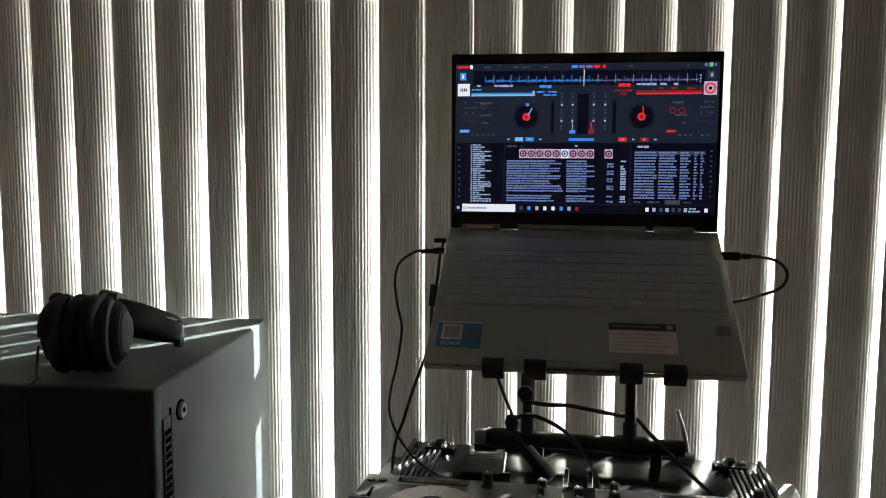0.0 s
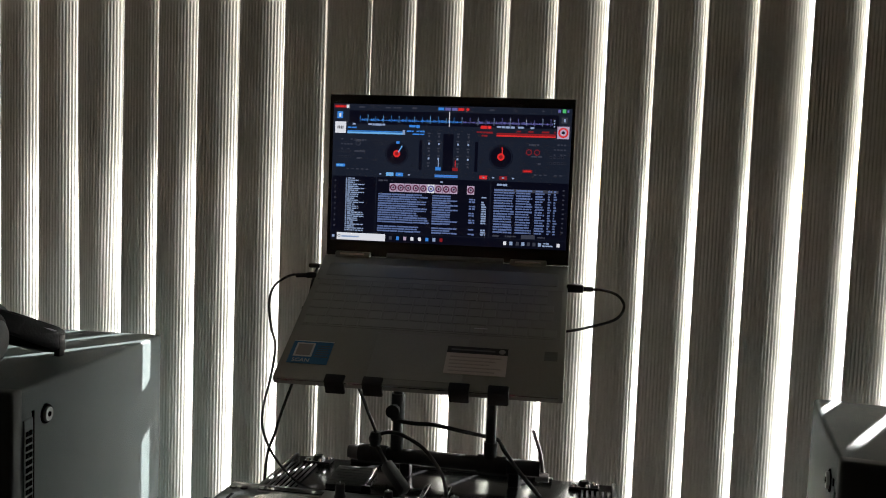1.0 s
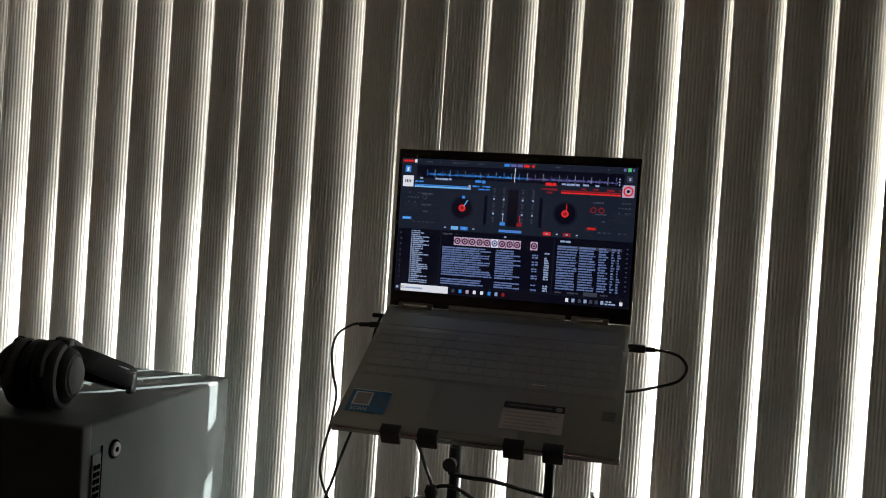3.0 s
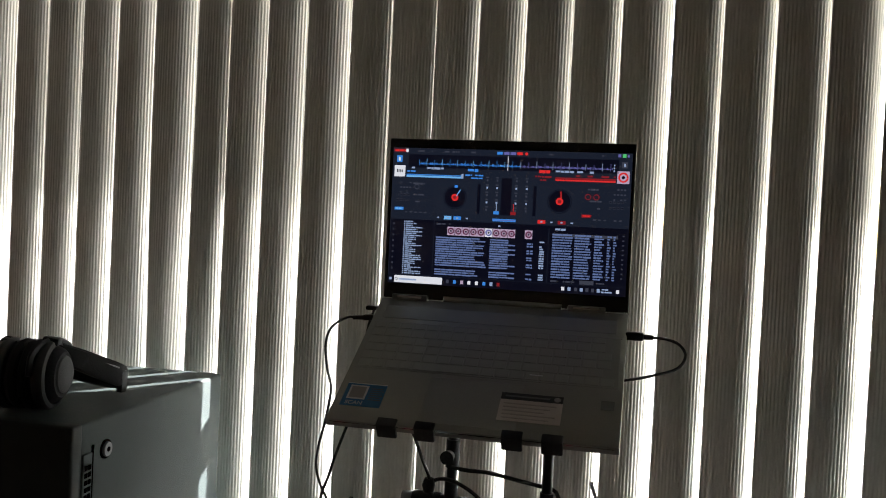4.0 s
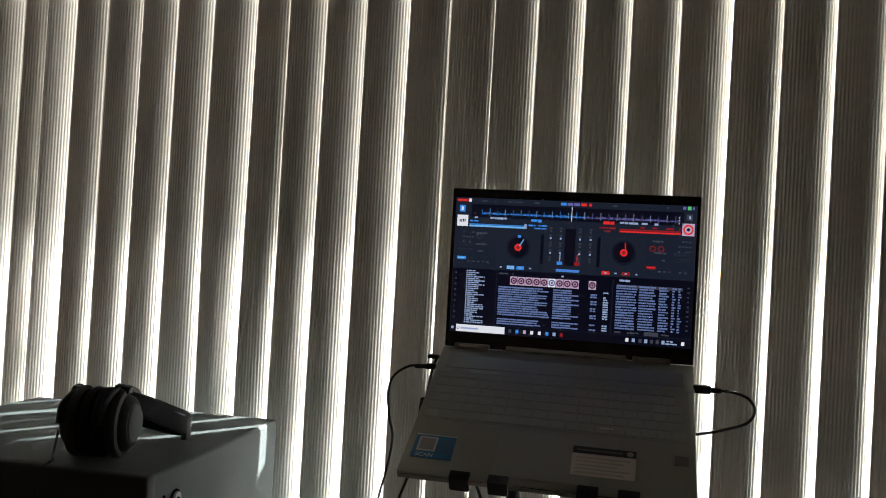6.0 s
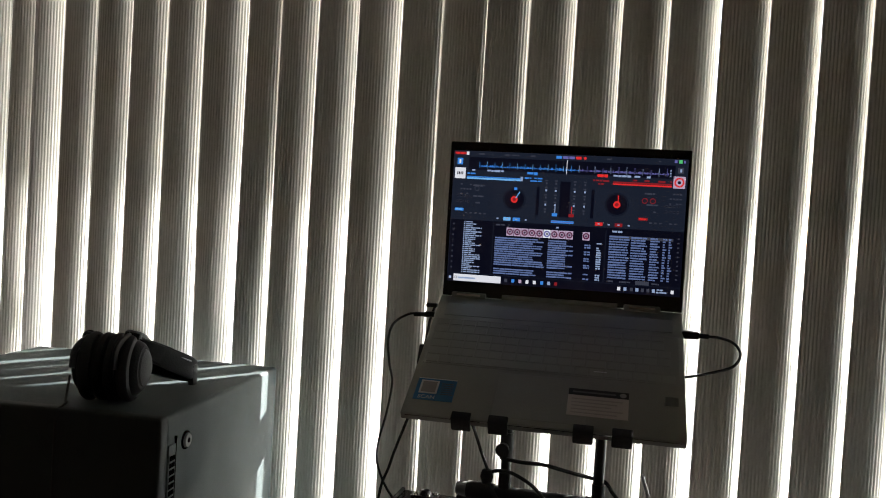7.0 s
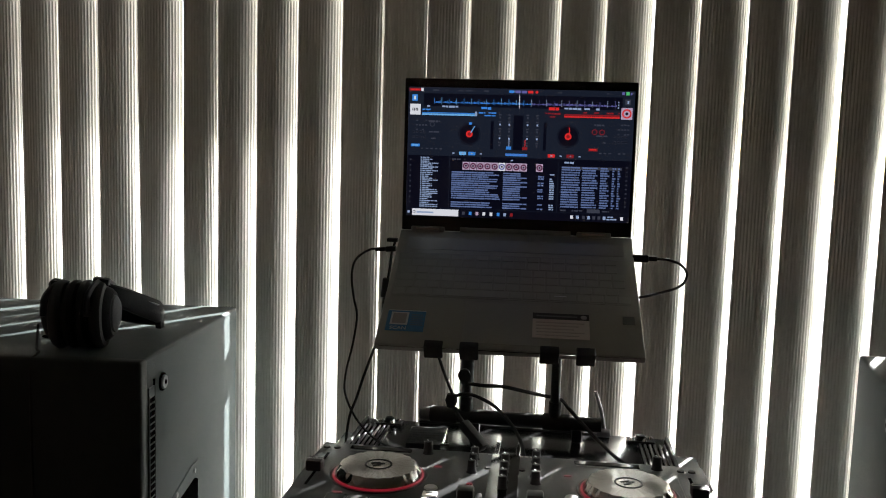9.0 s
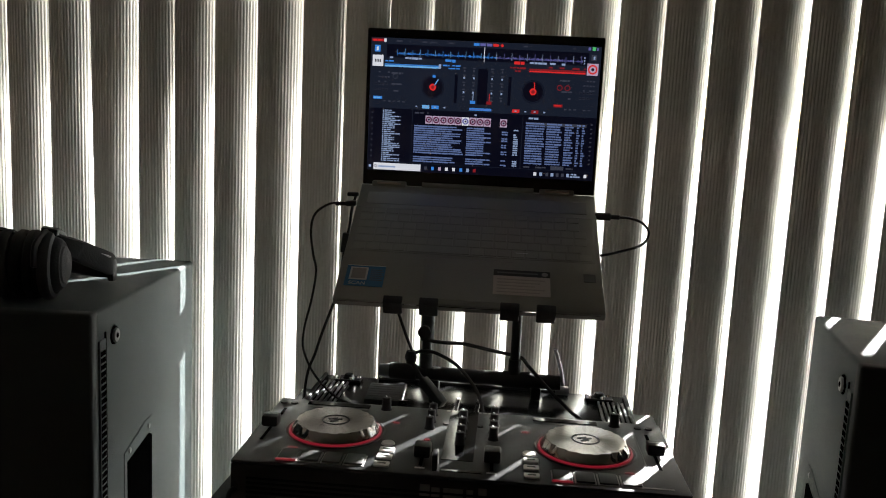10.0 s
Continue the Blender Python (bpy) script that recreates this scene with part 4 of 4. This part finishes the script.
cable("thick_lead", [(-0.110, 1.12, 0.992), (-0.095, 1.11, 0.972), (-0.084, 1.10, 0.962)], 0.0034, "thick black lead with a moulded plug",
      [((-0.086, 1.10, 0.963), (-0.050, 1.075, 0.934), 0.0075, 1.0)])
cable("rear_lead", [(-0.086, 1.165, 1.008), (-0.06, 1.16, 1.0075), (-0.03, 1.17, 1.005), (0.01, 1.19, 0.993), (0.035, 1.205, 0.985), (0.062, 1.20, 0.982), (0.076, 1.165, 0.977), (0.100, 1.13, 0.962),
                    (0.125, 1.11, 0.943), (0.150, 1.08, 0.930), (0.180, 1.055, 0.9215), (0.215, 1.04, 0.921)], 0.0030, "black lead running behind the posts and over the case")
hub = thing("cable_bundle", pose(-0.107, 1.118, 0.992), "bundled black plugs hanging by the post", "cable")
part("tie", lathe([(0, -0.012), (0.007, -0.010), (0.010, 0), (0.007, 0.010), (0, 0.012)], 12), "rubber", hub)

# ---- headphones on the loudspeaker ----
hp = thing("headphones", Matrix.Identity(4), "black over-ear headphones lying on the loudspeaker", "headphones")


HP = Vector((-0.525, 0.874, 1.1498))                      # middle of the outer face of the near cup
HP_AXIS = Vector((0.958, 0.287, 0.0)).normalized()
HP_TURN = Matrix.Translation(HP) @ HP_AXIS.to_track_quat("Z", "X").to_matrix().to_4x4()


def ear_cup(at, way, size, face):
    """A cup standing on its edge; at is how far along the axis its face lies, way which way that face looks."""
    m = HP_TURN @ Matrix.Translation((0, 0, at)) @ Matrix.Diagonal((size, size, way, 1))
    cup = part("ear_cup", lathe([(0, -0.004), (0.030, -0.004), (0.0345, -0.008), (0.0385, -0.016), (0.0395, -0.030), (0.034, -0.038), (0, -0.040)], 40, m), "leather", hp)
    part("face_plate", lathe([(0, 0.0030), (0.010, 0.0026), (0.019, 0.0012), (0.0245, -0.0018), (0.0262, -0.0055)], 32, m), face, cup, "dark grey face of the cup")
    part("rim", lathe([(0.0390, -0.012), (0.0440, -0.014), (0.0465, -0.018), (0.0465, -0.023), (0.0440, -0.027), (0.0390, -0.028)], 40, m), "rim", cup, "dull grey rim")
    part("ear_pad", lathe([(0.036, -0.030), (0.0430, -0.031), (0.0462, -0.036), (0.0455, -0.042), (0.0400, -0.046), (0.030, -0.046)], 40, m), "leather", cup, "soft black ear pad")
    return cup


ear_cup(0.0, 1, 0.96, "fabric")
ear_cup(-0.090, -1, 0.96, "grille")
# forks that hold the cups, folded together at the top
for at, tall in ((-0.020, 0.0), (-0.072, -0.004)):
    c = HP + HP_AXIS * at
    yoke = part("yoke", tube_mesh([c + Vector((0.004, -0.0445, 0.004)), c + Vector((0.002, -0.036, 0.031 + tall)), c + Vector((0, 0, 0.0435 + tall)), c + Vector((-0.002, 0.036, 0.031 + tall)), c + Vector((-0.004, 0.0445, 0.004))], 0.0045, 8, 8, 0.7), "black", hp)
    part("hinge", boxed(-0.010, -0.008, -0.004, 0.010, 0.008, 0.005, 0.002, 2, Matrix.Translation(c + Vector((0, 0, 0.0425 + tall))) @ pose(0, 0, 0, 0, 10, 20)), "grille", yoke)
part("wire_loop", tube_mesh([HP + Vector(p) for p in ((-0.078, -0.026, 0.034), (-0.081, -0.024, 0.040), (-0.076, -0.020, 0.045), (-0.069, -0.017, 0.043), (-0.064, -0.016, 0.036))], 0.0013, 6, 6), "rubber", hp)
# padded band: a flat strip bent round from one cup to the other
path = smooth_path([(-0.5694, 0.8508, 1.1832), (-0.562, 0.8618, 1.186), (-0.5399, 0.895, 1.174), (-0.5252, 0.9336, 1.1556), (-0.5169, 0.9686, 1.14), (-0.5307, 0.9962, 1.1289), (-0.5666, 0.9906, 1.1289), (-0.6062, 0.9474, 1.1464), (-0.6218, 0.8876, 1.174)], 7)
bm = bmesh.new()
rings = []
for i, c in enumerate(path):
    d = (path[min(i + 1, len(path) - 1)] - path[max(i - 1, 0)]).normalized()
    out = d.cross(Vector((0, 0, 1))).normalized()
    up = out.cross(d).normalized()
    f = i / (len(path) - 1)
    w = 0.0050 + 0.0100 * math.sin(math.pi * min(1.0, f * 1.1)) ** 0.7
    c = c - Vector((0, 0, 0.004))
    rings.append([bm.verts.new(c + out * a * 0.005 + up * b * w) for a, b in ((-1, -0.8), (-0.6, -1), (0.6, -1), (1, -0.8), (1, 0.8), (0.6, 1), (-0.6, 1), (-1, 0.8))])
for a, b in zip(rings, rings[1:]):
    for k in range(8):
        bm.faces.new((a[k], a[(k + 1) % 8], b[(k + 1) % 8], b[k]))
bm.faces.new(rings[0][::-1]), bm.faces.new(rings[-1])
band = part("headband", bm, "leather", hp, "padded black headband")
part("band_slot", tube_mesh([(-0.5284, 0.9152, 1.1703), (-0.5188, 0.941, 1.1565), (-0.5114, 0.9612, 1.1473)], 0.0012, 6, 6), "steel", band)
part("band_joint", boxed(-0.0048, -0.0060, -0.016, 0.0048, 0.0060, 0.014, 0.002, 2, Matrix.Translation((-0.516, 0.9741, 1.1271))), "black", band)
cable("headphone_cord", [(-0.622, 0.848, 1.135), (-0.618, 0.838, 1.113), (-0.610, 0.826, 1.1075), (-0.600, 0.815, 1.1075), (-0.595, 0.801, 1.1065), (-0.595, 0.7905, 1.098), (-0.595, 0.7885, 1.05), (-0.594, 0.7885, 0.90)], 0.0016,
      "thin black headphone cord hanging over the loudspeaker")
cable("controller_cord", [(-0.272, 0.796, 0.905), (-0.274, 0.782, 0.908), (-0.275, 0.774, 0.897), (-0.274, 0.772, 0.860), (-0.270, 0.780, 0.70), (-0.27, 0.86, 0.02)], 0.0035, "black cord plugged into the front of the controller")
